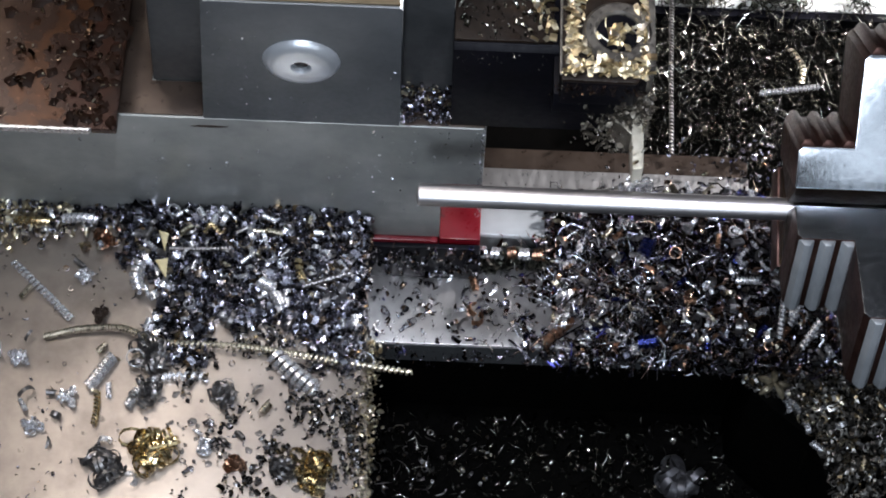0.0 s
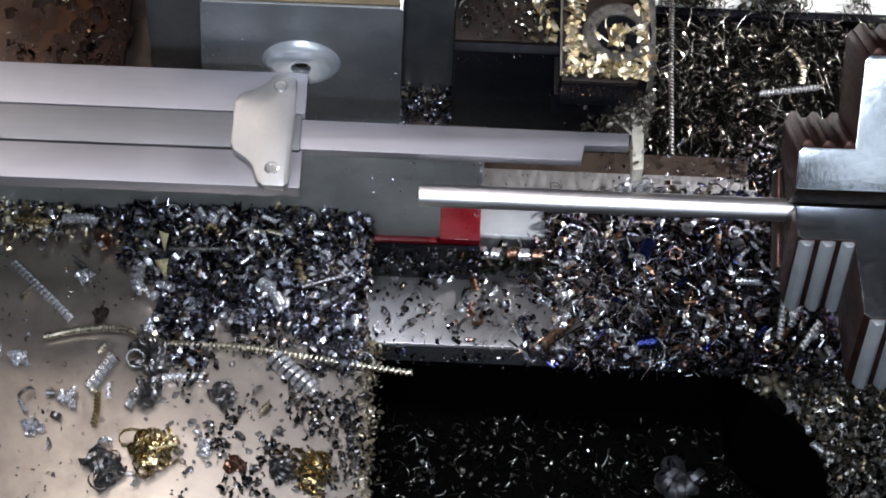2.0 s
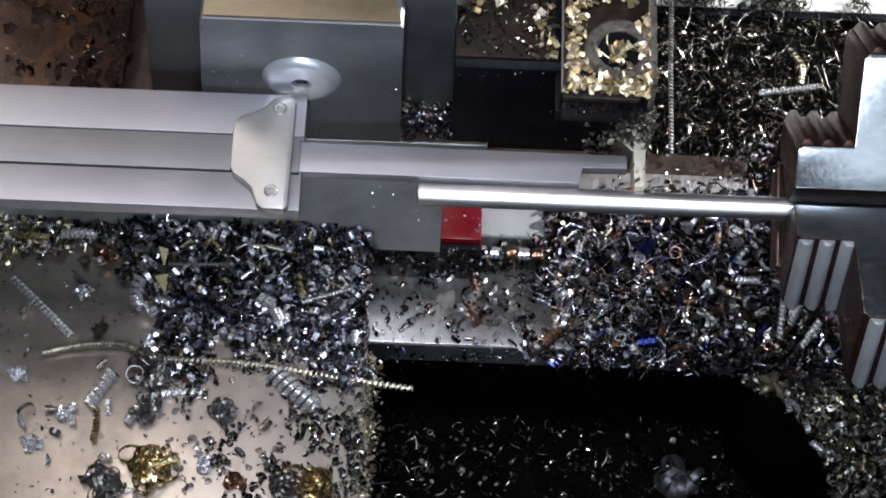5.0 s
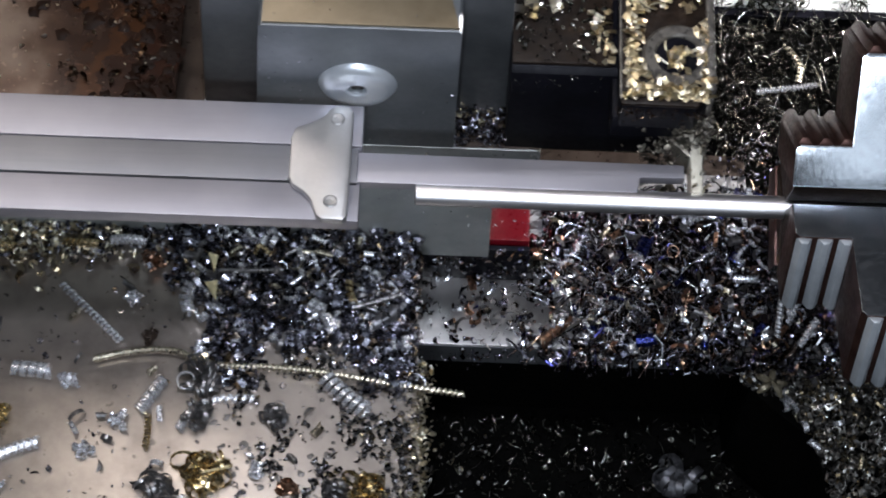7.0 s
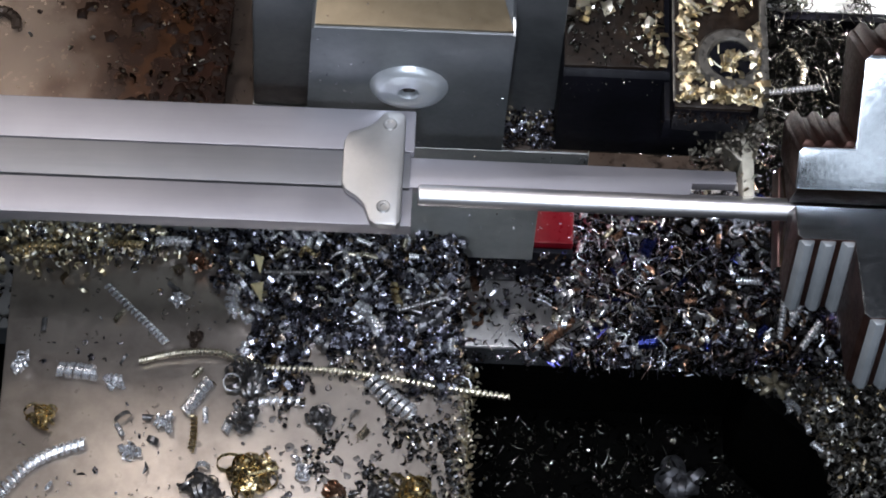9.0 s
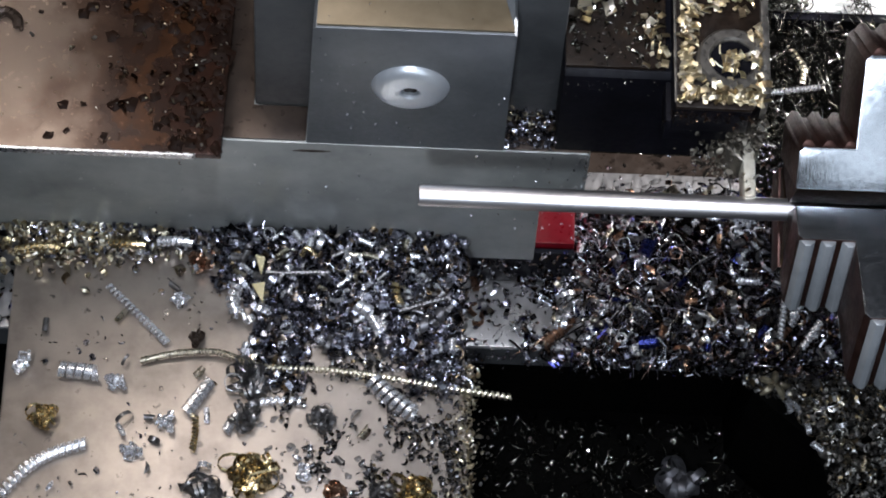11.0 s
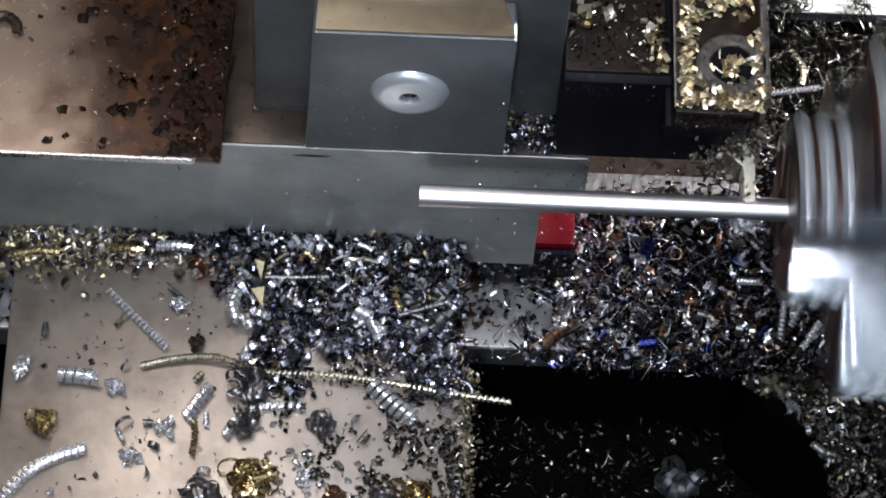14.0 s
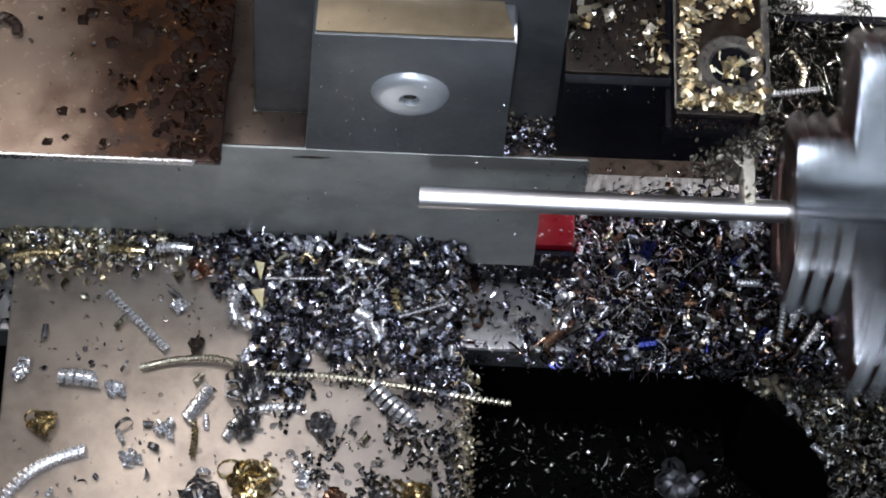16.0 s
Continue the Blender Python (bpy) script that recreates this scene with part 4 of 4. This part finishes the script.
def build_single_chips():
    z = 57.6
    chip("long_spiral_chip", spring([(-55.5, -4.7, 58.0), (-50.4, -3.4, 58.2), (-44.0, -3.1, 58.6), (-37.5, -5.1, 58.6), (-28.1, -5.3, 58.8), (-19.6, -6.0, 58.8), (-10.2, -7.2, 58.5), (-0.2, -8.3, 58.3)], 0.46, 0.66, 0.17), M_STRAW,
         (-28.3, -4.5, 57.0), "long tightly wound straw-coloured spiral chip on the table")
    chip("spiral_chip", spring([(-61.6, 7.4, 57.8), (-58.2, 4.3, 57.8), (-54.8, 1.2, 57.8), (-51.9, -1.6, 57.8)], 0.52, 0.8, 0.23), M_SILVER, (-56.4, 2.9, 57.0), "silvery spiral chip lying on the table")
    chip("tube_chip", spring([(-48.0, -12.6, 58.1), (-44.9, -7.5, 58.1)], 0.75, 1.05, 0.42), M_SILVER, (-46.5, -9.7, 57.0), "short tubular steel chip on the table")
    chip("brass_spiral_chip", spring([(-46.7, -13.1, 57.8), (-46.5, -15.9, 57.8), (-46.7, -18.5, 57.8)], 0.45, 0.62, 0.17), M_GOLD, (-46.7, -15.6, 57.0), "short brass spiral chip on the table")
    chip("ringed_chip", spring([(-20.7, -6.7, 58.6), (-17.7, -9.3, 58.5), (-14.5, -11.6, 58.4)], 1.25, 1.15, 0.36, 12), M_SILVER, (-17.8, -8.7, 57.0), "thick ringed steel chip on the table")
    chip("bent_coil_chip", spring([(-42.0, -15.3, 57.9), (-40.6, -12.8, 58.0), (-37.0, -10.5, 58.0), (-30.7, -10.1, 58.0)], 0.6, 0.8, 0.24), M_SILVER, (-37.0, -11.1, 57.0), "bent dark coil chip on the table")
    chip("curved_spiral_chip", spring([(-73.8, -26.4, 57.9), (-70.6, -22.3, 57.9), (-66.9, -19.8, 57.9), (-62.3, -18.0, 57.9)], 0.8, 1.0, 0.3), M_SILVER, (-68.5, -21.5, 57.0), "curved steel spiral chip near the table corner")
    chip("thin_wavy_chip", spring([(-37.6, 9.1, 61.5), (-33.4, 9.2, 61.5), (-28.2, 9.5, 61.6)], 0.32, 0.5, 0.16), M_DARKCHIP, (-33.5, 9.6, 60.5), "thin grey spiral chip on the heap")
    chip("thin_wavy_chip", spring([(-17.2, 4.1, 60.6), (-13.9, 5.2, 60.8), (-9.9, 6.5, 61.0)], 0.35, 0.55, 0.18), M_DARKCHIP, (-14.0, 5.8, 59.5), "thin grey spiral chip on the heap")
    fl = [((-39.5, 11.7, 62.0), (-38.0, 11.3, 62.0), (-38.3, 8.2, 62.4)), ((-39.7, 7.0, 61.5), (-37.8, 7.4, 61.5), (-37.8, 3.9, 61.8))]
    bm = bmesh.new()
    for tri in fl:
        lo = [bm.verts.new(Vector(q)) for q in tri]
        hi = [bm.verts.new(Vector(q) + Vector((0.1, 0, 0.25))) for q in tri]
        bm.faces.new(lo[::-1]), bm.faces.new(hi)
        for i in range(3):
            bm.faces.new((lo[i], lo[(i + 1) % 3], hi[(i + 1) % 3], hi[i]))
    chip("brass_flake", bm, M_FLAKE, (-38.9, 8.4, 61.0), "pointed brass flake on top of the heap")
    chip("brass_nest", nest((-37.5, -22.1, 58.4), 3.6, 44, 0.26, 1), M_GOLD, (-37.7, -21.5, 57.0), "golden tangled nest of wiry chips")
    chip("chip_nest", nest((-13.4, -24.9, 58.4), 3.6, 30, 0.3, 2), M_GOLD, (-13.4, -24.4, 57.0), "straw-coloured tangled chips by the table edge")
    chip("chip_nest", nest((-38.7, -7.5, 58.6), 3.4, 24, 0.2, 3), M_DARKCHIP, (-39.0, -6.8, 57.0), "dark round tangle of chips under the spiral")
    chip("chip_nest", nest((-44.7, -25.1, 58.2), 3.4, 22, 0.25, 4), M_DARKCHIP, (-44.9, -24.7, 57.0), "blackish clump of oily chips on the table")
    chip("chip_nest", nest((-39.0, -13.5, 58.2), 2.6, 18, 0.2, 5), M_DARKCHIP, (-39.2, -13.0, 57.0), "dark curled tangle at the bent coil")
    chip("chip_nest", nest((-27.5, -13.0, 58.2), 2.6, 18, 0.2, 6), M_DARKCHIP, (-27.6, -12.5, 57.0), "grey clump of curled chips on the table")
    chip("chip_nest", nest((-25.7, -23.9, 58.0), 1.9, 14, 0.25, 7), M_COPPER, (-25.8, -23.5, 57.0), "reddish brown oily chip clump")
    chip("chip_nest", nest((-18.6, -23.9, 58.0), 2.2, 16, 0.2, 8), M_DARKCHIP, (-18.6, -23.6, 57.0), "small grey chip clump on the table")
    chip("chip_nest", nest((-69.2, -14.7, 58.0), 2.2, 16, 0.2, 9), M_GOLD, (-69.5, -14.3, 57.0), "small golden chip clump on the table")
    chip("dark_curl_chip", spring([(-76.7, 32.5, 92.6), (-74.9, 33.9, 92.7), (-73.1, 32.8, 92.7), (-72.7, 31.2, 92.6)], 0.55, 0.8, 0.35), M_STEP, (-74.5, 33.0, 92.0), "blackish oily curl on the top slide")
    for px in ((-50.9, -13.9, 57.9), (-73.0, -6.3, 57.9), (-59.4, -8.1, 57.9), (-55.8, -19.0, 57.8), (-50.6, 5.6, 57.9), (-30.2, -21.4, 57.8)):
        chip("chip_curl", nest(px, 1.5, 10, 0.2, int(px[0] * 10)), M_SILVER, (px[0], px[1], 57), "small curled steel chip on the table")

    chip("ringed_chip", spring([(-67.1, -6.7, 58.2), (-64.4, -6.8, 58.3), (-61.8, -7.1, 58.2)], 0.95, 1.3, 0.5, 12), M_SILVER, (-64.7, -6.3, 57.0), "short ringed steel chip on the bare table")
    chip("ribbed_coil_chip", spring([(-41.8, 2.7, 60.3), (-42.4, 4.7, 60.8), (-41.8, 7.1, 61.0)], 0.85, 0.95, 0.36, 12), M_SILVER, (-42.4, 6.1, 58.0), "ribbed steel coil at the rim of the heap")
    chip("bright_tube_chip", spring([(-23.4, 4.1, 61.6), (-21.3, 3.1, 61.4)], 0.7, 1.1, 0.5, 12), M_SILVER, (-22.5, 4.3, 60.0), "bright stubby tube chip on the heap")
    chip("bright_tube_chip", spring([(-21.2, 2.3, 61.2), (-20.1, 0.5, 60.8)], 0.6, 1.1, 0.5, 12), M_SILVER, (-20.8, 1.8, 60.0), "bright stubby tube chip on the heap")
    chip("bowed_strip_chip", spring([(-13.9, 1.8, 60.2), (-11.6, 3.0, 60.6), (-10.4, 5.0, 60.8)], 0.7, 3.2, 0.6, 12), M_GREYCHIP, (-11.7, 3.7, 59.0), "dull grey bowed strip on the heap")
    chip("brass_ring_chip", spring([(-32.5, 11.8, 62.0), (-31.7, 13.0, 62.4), (-30.3, 11.9, 62.0)], 0.3, 0.5, 0.2), M_GOLD, (-31.9, 13.0, 60.5), "small brass ring chip on the heap")
    chip("brass_ring_chip", spring([(-18.0, 8.0, 61.4), (-17.8, 6.1, 61.4), (-17.2, 4.9, 61.2)], 0.45, 0.9, 0.35), M_GOLD, (-17.9, 7.0, 60.0), "brass-coloured twist on the heap")
    chip("silver_coil_chip", spring([(-54.5, 14.2, 60.0), (-52.1, 14.4, 60.2), (-49.5, 14.3, 60.0)], 0.6, 0.8, 0.3), M_SILVER, (-52.4, 15.1, 58.5), "bright coil chip at the foot of the block")
    chip("brass_coil_chip", spring([(-61.8, 13.6, 60.0), (-58.9, 13.5, 60.2), (-56.5, 13.5, 60.0)], 0.5, 0.8, 0.3), M_GOLD, (-59.3, 14.3, 58.5), "brass coil chip at the foot of the block")
    chip("brass_coil_chip", spring([(-76.1, 12.0, 59.6), (-72.7, 12.7, 59.8), (-69.3, 12.7, 59.6)], 0.55, 0.9, 0.3), M_GOLD, (-73.2, 13.3, 58.0), "brass coil chip at the foot of the block")
    chip("rust_chip", nest((-47.9, 11.6, 58.6), 1.7, 14, 0.25, 41), M_COPPER, (-48.2, 12.3, 57.0), "rusty brown chip clump on the table")
    chip("rust_chip", nest((-47.5, -0.6, 58.0), 1.2, 10, 0.25, 42), M_STEP, (-47.7, -0.1, 57.0), "dark brown oily chip clump on the table")

    # standing still on the bed
    chip("copper_chip", spring([(7.3, 18.8, 41.2), (8.5, 16.3, 41.0), (9.3, 13.7, 41.0)], 0.45, 0.75, 0.3), M_COPPER, (8.5, 16.8, 40.0), "copper-coloured twisted chip on the bed", False)
    chip("copper_chip", spring([(20.4, 4.6, 41.2), (22.4, 6.6, 41.3), (24.4, 8.8, 41.5)], 0.65, 1.1, 0.5), M_COPPER, (22.5, 7.2, 40.0), "copper-coloured twisted chip on the bed", False)
    chip("blued_chip", spring([(35.7, 18.6, 46.5), (36.8, 21.2, 46.8)], 0.9, 0.9, 0.42), M_BLUE, (36.7, 20.5, 45.0), "vivid heat-blued chip on the heap", False)
    chip("blued_chip", spring([(35.3, 4.1, 44.5), (37.8, 4.4, 44.8)], 0.9, 0.9, 0.42), M_BLUE, (36.6, 5.0, 43.0), "vivid heat-blued chip on the heap", False)
    chip("silver_coil_chip", spring([(50.4, 14.4, 47.2), (54.2, 14.4, 47.3)], 0.5, 0.62, 0.2), M_SILVER, (52.2, 14.9, 46.0), "bright coil chip on the heap", False)
    chip("upright_chip", spring([(57.1, 5.1, 46.0), (57.7, 10.9, 48.5)], 0.42, 0.7, 0.24), M_SILVER, (57.4, 6.6, 45.0), "thin twisted chip leaning out of the heap", False)
    chip("upright_chip", spring([(58.9, 7.6, 46.0), (61.0, 11.5, 48.5)], 0.42, 0.7, 0.24), M_SILVER, (59.3, 8.6, 45.0), "thin twisted chip leaning out of the heap", False)
    chip("upright_chip", spring([(60.6, 3.8, 46.0), (63.2, 7.4, 48.0)], 0.45, 0.75, 0.26), M_SILVER, (61.5, 4.8, 45.0), "bright twisted chip leaning out of the heap", False)
    for x, mat, word in ((9.4, M_SILVER, "shiny steel"), (11.7, M_SILVER, "shiny steel"), (14.2, M_COPPER, "copper-coloured"), (16.2, M_SILVER, "shiny steel"), (18.4, M_COPPER, "copper-coloured")):
        chip("stubby_coil_chip", spring([(x, 19.3, 43.4), (x + 1.5, 19.4 + 0.3 * math.sin(x), 43.5)], 0.85, 0.8, 0.3, 12), mat, (x + 0.8, 19.3, 42.4), f"{word} stubby coil chip by the saddle strip", False)
    for k, a in enumerate((10, 85, 150, 215, 300)):
        v, f = sliver(2.9, 1.25, 0.3, 6)
        bm = bmesh.new()
        vs = [bm.verts.new(Vector(q)) for q in v]
        for q in f:
            bm.faces.new([vs[i] for i in q])
        d = Vector((math.cos(radians(a)), math.sin(radians(a)), 0))
        m = Matrix.Translation(Vector((56.6, -1.3, 42.0)) + d * 1.35 + Vector((0, 0, 0.18 * k))) @ pose(0, 0, 0, 25 - 12 * k, 18, a)
        bmesh.ops.transform(bm, matrix=m, verts=bm.verts)
        chip("leaf_chip", bm, M_LEAF, (57.1, 0.1, 39.0), "pale leaf-shaped chip hanging over the bed edge", False)
    chip("silver_nest", nest((29.1, 3.4, 97.6), 1.9, 24, 0.28, 31), M_SILVER, (29.1, 4.0, 96.8), "bright clump of thin chips caught at the tool tip")
    chip("big_curl_chip", nest((46.7, -4.0, 3.0), 4.6, 14, 0.6, 14), M_GREYCHIP, (46.6, -2.6, 0.2), "large grey curled chip on the tray floor", False)
    chip("long_spring_chip", spring([(44.5, 88.1, 18.0), (44.1, 70.8, 18.3), (44.0, 52.3, 18.0)], 0.34, 0.7, 0.2), M_DARKCHIP, (45.3, 76.8, 8.3), "long straight spiral chip behind the tool", False)
    chip("straight_chip", spring([(60.1, 65.6, 19.0), (65.8, 66.4, 19.3), (71.0, 67.5, 19.0)], 0.4, 0.7, 0.25), M_SILVER, (67.9, 72.9, 8.3), "bright straight spiral chip on the dark swarf", False)
    chip("twisted_chip", spring([(66.3, 75.6, 18.0), (68.2, 71.8, 18.4), (67.9, 68.4, 18.0)], 0.5, 0.9, 0.25), M_STRAW, (69.6, 78.0, 8.3), "yellowish twisted chip on the dark swarf", False)


def strew_chips():
    """Single chips that stand out on the heaps, from a few shapes that share their meshes."""
    shapes = [(curl(1.15, 1.1, 0.9, 0.14, 0.2, 14), "ring chip"), (curl(0.55, 1.3, 1.1, 0.14, 0.1, 16), "half ring chip"), (curl(3.2, 0.75, 0.75, 0.1, 0.72, 12), "short coil chip"),
              (curl(5.0, 0.5, 0.5, 0.09, 0.5, 10), "tube chip"), (sliver(2.6, 1.1, 0.3, 5), "flat flake"), (curl(0.4, 1.8, 0.8, 0.12, 0.5, 18), "bowed strip")]
    mats = [(M_SILVER, "bright steel"), (M_DARKCHIP, "dark oily steel"), (M_SILVER, "bright steel"), (M_STRAW, "straw-coloured steel"), (M_COPPER, "copper-coloured"), (M_BLUE, "heat-blued steel")]
    meshes = {}
    rnd = random.Random(77)

    def place(x, y, z, a, b, where, moving):
        (v, f), kind = shapes[a]
        mat, look_of = mats[b]
        if (a, b) not in meshes:
            me = bpy.data.meshes.new("curled_chip")
            me.from_pydata((v * MM).tolist(), [], f.tolist())
            me.shade_smooth()
            me.set_sharp_from_angle(angle=radians(40))
            me.materials.append(mat)
            meshes[a, b] = me
        ob = new("curled_chip", meshes[a, b])
        tilt = 90 if a in (2, 3) else rnd.choice([20, 70, 90])
        ob.matrix_world = Matrix.Translation(Vector((x, y, z)) * MM) @ pose(0, 0, 0, tilt + rnd.uniform(-20, 20), rnd.uniform(-20, 20), rnd.uniform(0, 360))
        ob.scale = [rnd.uniform(0.55, 0.95)] * 3
        tagged(ob, f"{look_of} {kind} lying on {where}", "metal chip", f"chips on {where}")
        return slide(ob) if moving else ob

    for _ in range(95):
        x, y = rnd.uniform(-42, -9), rnd.uniform(-3, 16)
        top = 0.3 + 3.2 * max(0.0, (y + 2) / 19) + noise.noise(Vector((x * 0.3, y * 0.3, 5)))
        place(x, y, 58.0 + max(0.2, top), rnd.randrange(6), rnd.choice([0, 0, 0, 1, 1, 2, 3]), "the table heap", True)
    for _ in range(24):
        x, y = rnd.uniform(-74, -10), rnd.uniform(-30, 8)
        place(x, y, 57.9, rnd.randrange(6), rnd.choice([0, 1, 1, 3]), "the bare table", True)
    for _ in range(26):
        place(rnd.uniform(-74, -42), rnd.uniform(11.5, 16.8), 58.4, rnd.randrange(6), rnd.choice([0, 0, 3, 3, 4]), "the table by the block", True)
    for _ in range(190):
        x, y = rnd.uniform(22, 72), rnd.uniform(3, 32)
        top = min(6.0, 0.12 * (x - 12)) * (0.5 + 0.5 * min(1, max(0, (y - 1.5) / 6))) + noise.noise(Vector((x * 0.25, y * 0.25, 4)))
        place(x, y, 40.9 + max(0.2, top), rnd.randrange(6), rnd.choice([0, 0, 0, 0, 0, 1, 1, 3, 4, 4, 5]), "the bed heap", False)
    for _ in range(34):
        x, y = rnd.uniform(57, 68), rnd.uniform(-12, 4)
        place(x + max(0, -y) * 0.35, y, 37.2, rnd.randrange(6), rnd.choice([0, 0, 0, 1, 3, 3]), "the headstock foot", False)
    for _ in range(16):
        place(rnd.uniform(-6, 20), rnd.uniform(6, 19), 40.8, rnd.choice([1, 4, 5]), rnd.choice([0, 1, 4]), "the bed way", False)


build_setting()
build_saddle()
build_slide()
build_tool_post()
ROD, CHUCK = build_chuck()
CALIPER = build_caliper()
build_swarf()
build_single_chips()
strew_chips()


# ---------------------------------------------------------------- what moves
def offset_rows(ob, rows):
    b = ob.location.copy()
    m = ob.matrix_basis.to_quaternion().to_matrix().to_4x4()
    return [(t, Matrix.Translation(b + Vector((dx, dy, dz)) * MM) @ m) for t, dx, dy, dz in rows]


def motions():
    feed = [(0.0, 0, 0), (2.7, 0, 0), (3.0, 0.05, 0.38), (3.25, 0.05, 0.9), (3.5, 0.05, 1.45), (4.0, 0.05, 2.0), (5.2, 0.3, 2.8), (6.3, 0.5, 3.25), (6.6, 1.4, 3.3), (7.0, 8.15, 3.3),
            (7.5, 13.35, 3.3), (8.0, 15.0, 3.3), (8.3, 14.55, 3.3), (9.0, 14.6, 3.3), (11.4, 14.75, 3.3), (13.0, 14.75, 3.3), (13.2, 14.75, 3.5), (13.5, 14.75, 3.9), (14.0, 14.75, 4.0), (16.0, 14.75, 4.0)]
    for ob in ON_SLIDE:
        walk(ob, offset_rows(ob, [(t, x, -y, 0) for t, x, y in feed]))
    for ob in ON_SADDLE:
        walk(ob, offset_rows(ob, [(t, x, 0, 0) for t, x, y in feed]))
    ends = [(0.0, -1100, 190), (0.1, -1000, 190), (0.2, -700, 190), (0.3, 186, 185), (0.4, 267, 95), (0.5, 430, 138), (0.6, 523, 145), (0.8, 536, 164), (1.0, 537, 177), (1.5, 538, 177),
            (1.7, 539, 164), (2.0, 541, 133), (2.5, 541, 125), (3.0, 541, 131), (3.5, 512, 159), (4.0, 542, 170), (5.2, 541, 175), (6.3, 543, 187), (6.6, 560, 188), (7.0, 648, 192),
            (7.5, 714, 197), (8.0, 738, 200), (8.5, 735, 200), (9.0, 736, 200), (9.2, 736, 200), (9.5, 700, 195), (10.0, 200, 190), (10.6, -1000, 190), (16.0, -1100, 190)]
    rows = []
    for t, x, y in ends:
        dx = (x - 738) / 13.35
        rise = -(y - 200 - (x - 738) * 0.04) / 12.0
        lift = max(0.0, rise)
        rows.append((t, dx, rise - 0.34 * lift, 0.7 * lift))
    # the beam leans towards the front while it is first brought in
    lean = [(0.0, 5.0), (0.5, 5.0), (1.6, 5.0), (1.8, 1.5), (2.0, -1.5), (16.0, -1.5)]
    b = CALIPER.location.copy()
    keyed = []
    for t, dx, dy, dz in rows:
        i = max(k for k in range(len(lean) - 1) if lean[k][0] <= t)
        (t0, a0), (t1, a1) = lean[i], lean[i + 1]
        a = a0 + (a1 - a0) * (t - t0) / (t1 - t0)
        keyed.append((t, Matrix.Translation(b + Vector((dx, dy, dz)) * MM) @ Matrix.Rotation(radians(a), 4, "X")))
    walk(CALIPER, keyed)
    # the chuck stands until 11.5 s, then spins up
    rows, a, f = [(0.0, 0.0), (11.5, 0.0)], 0.0, 345
    steps = [20, 40, 55] + [63.75] * 12
    for turn in (1165, 1203, 1192, 1240, 1160, 1225, 1210, 1170):
        steps += [turn / 15] * 15
    for step in steps:
        a, f = a + step, f + 1
        rows.append((f / 30, a))
    for ob in (ROD, CHUCK):
        b = ob.location.copy()
        walk(ob, [(t, Matrix.Translation(b) @ Matrix.Rotation(radians(g), 4, "X")) for t, g in rows])


motions()
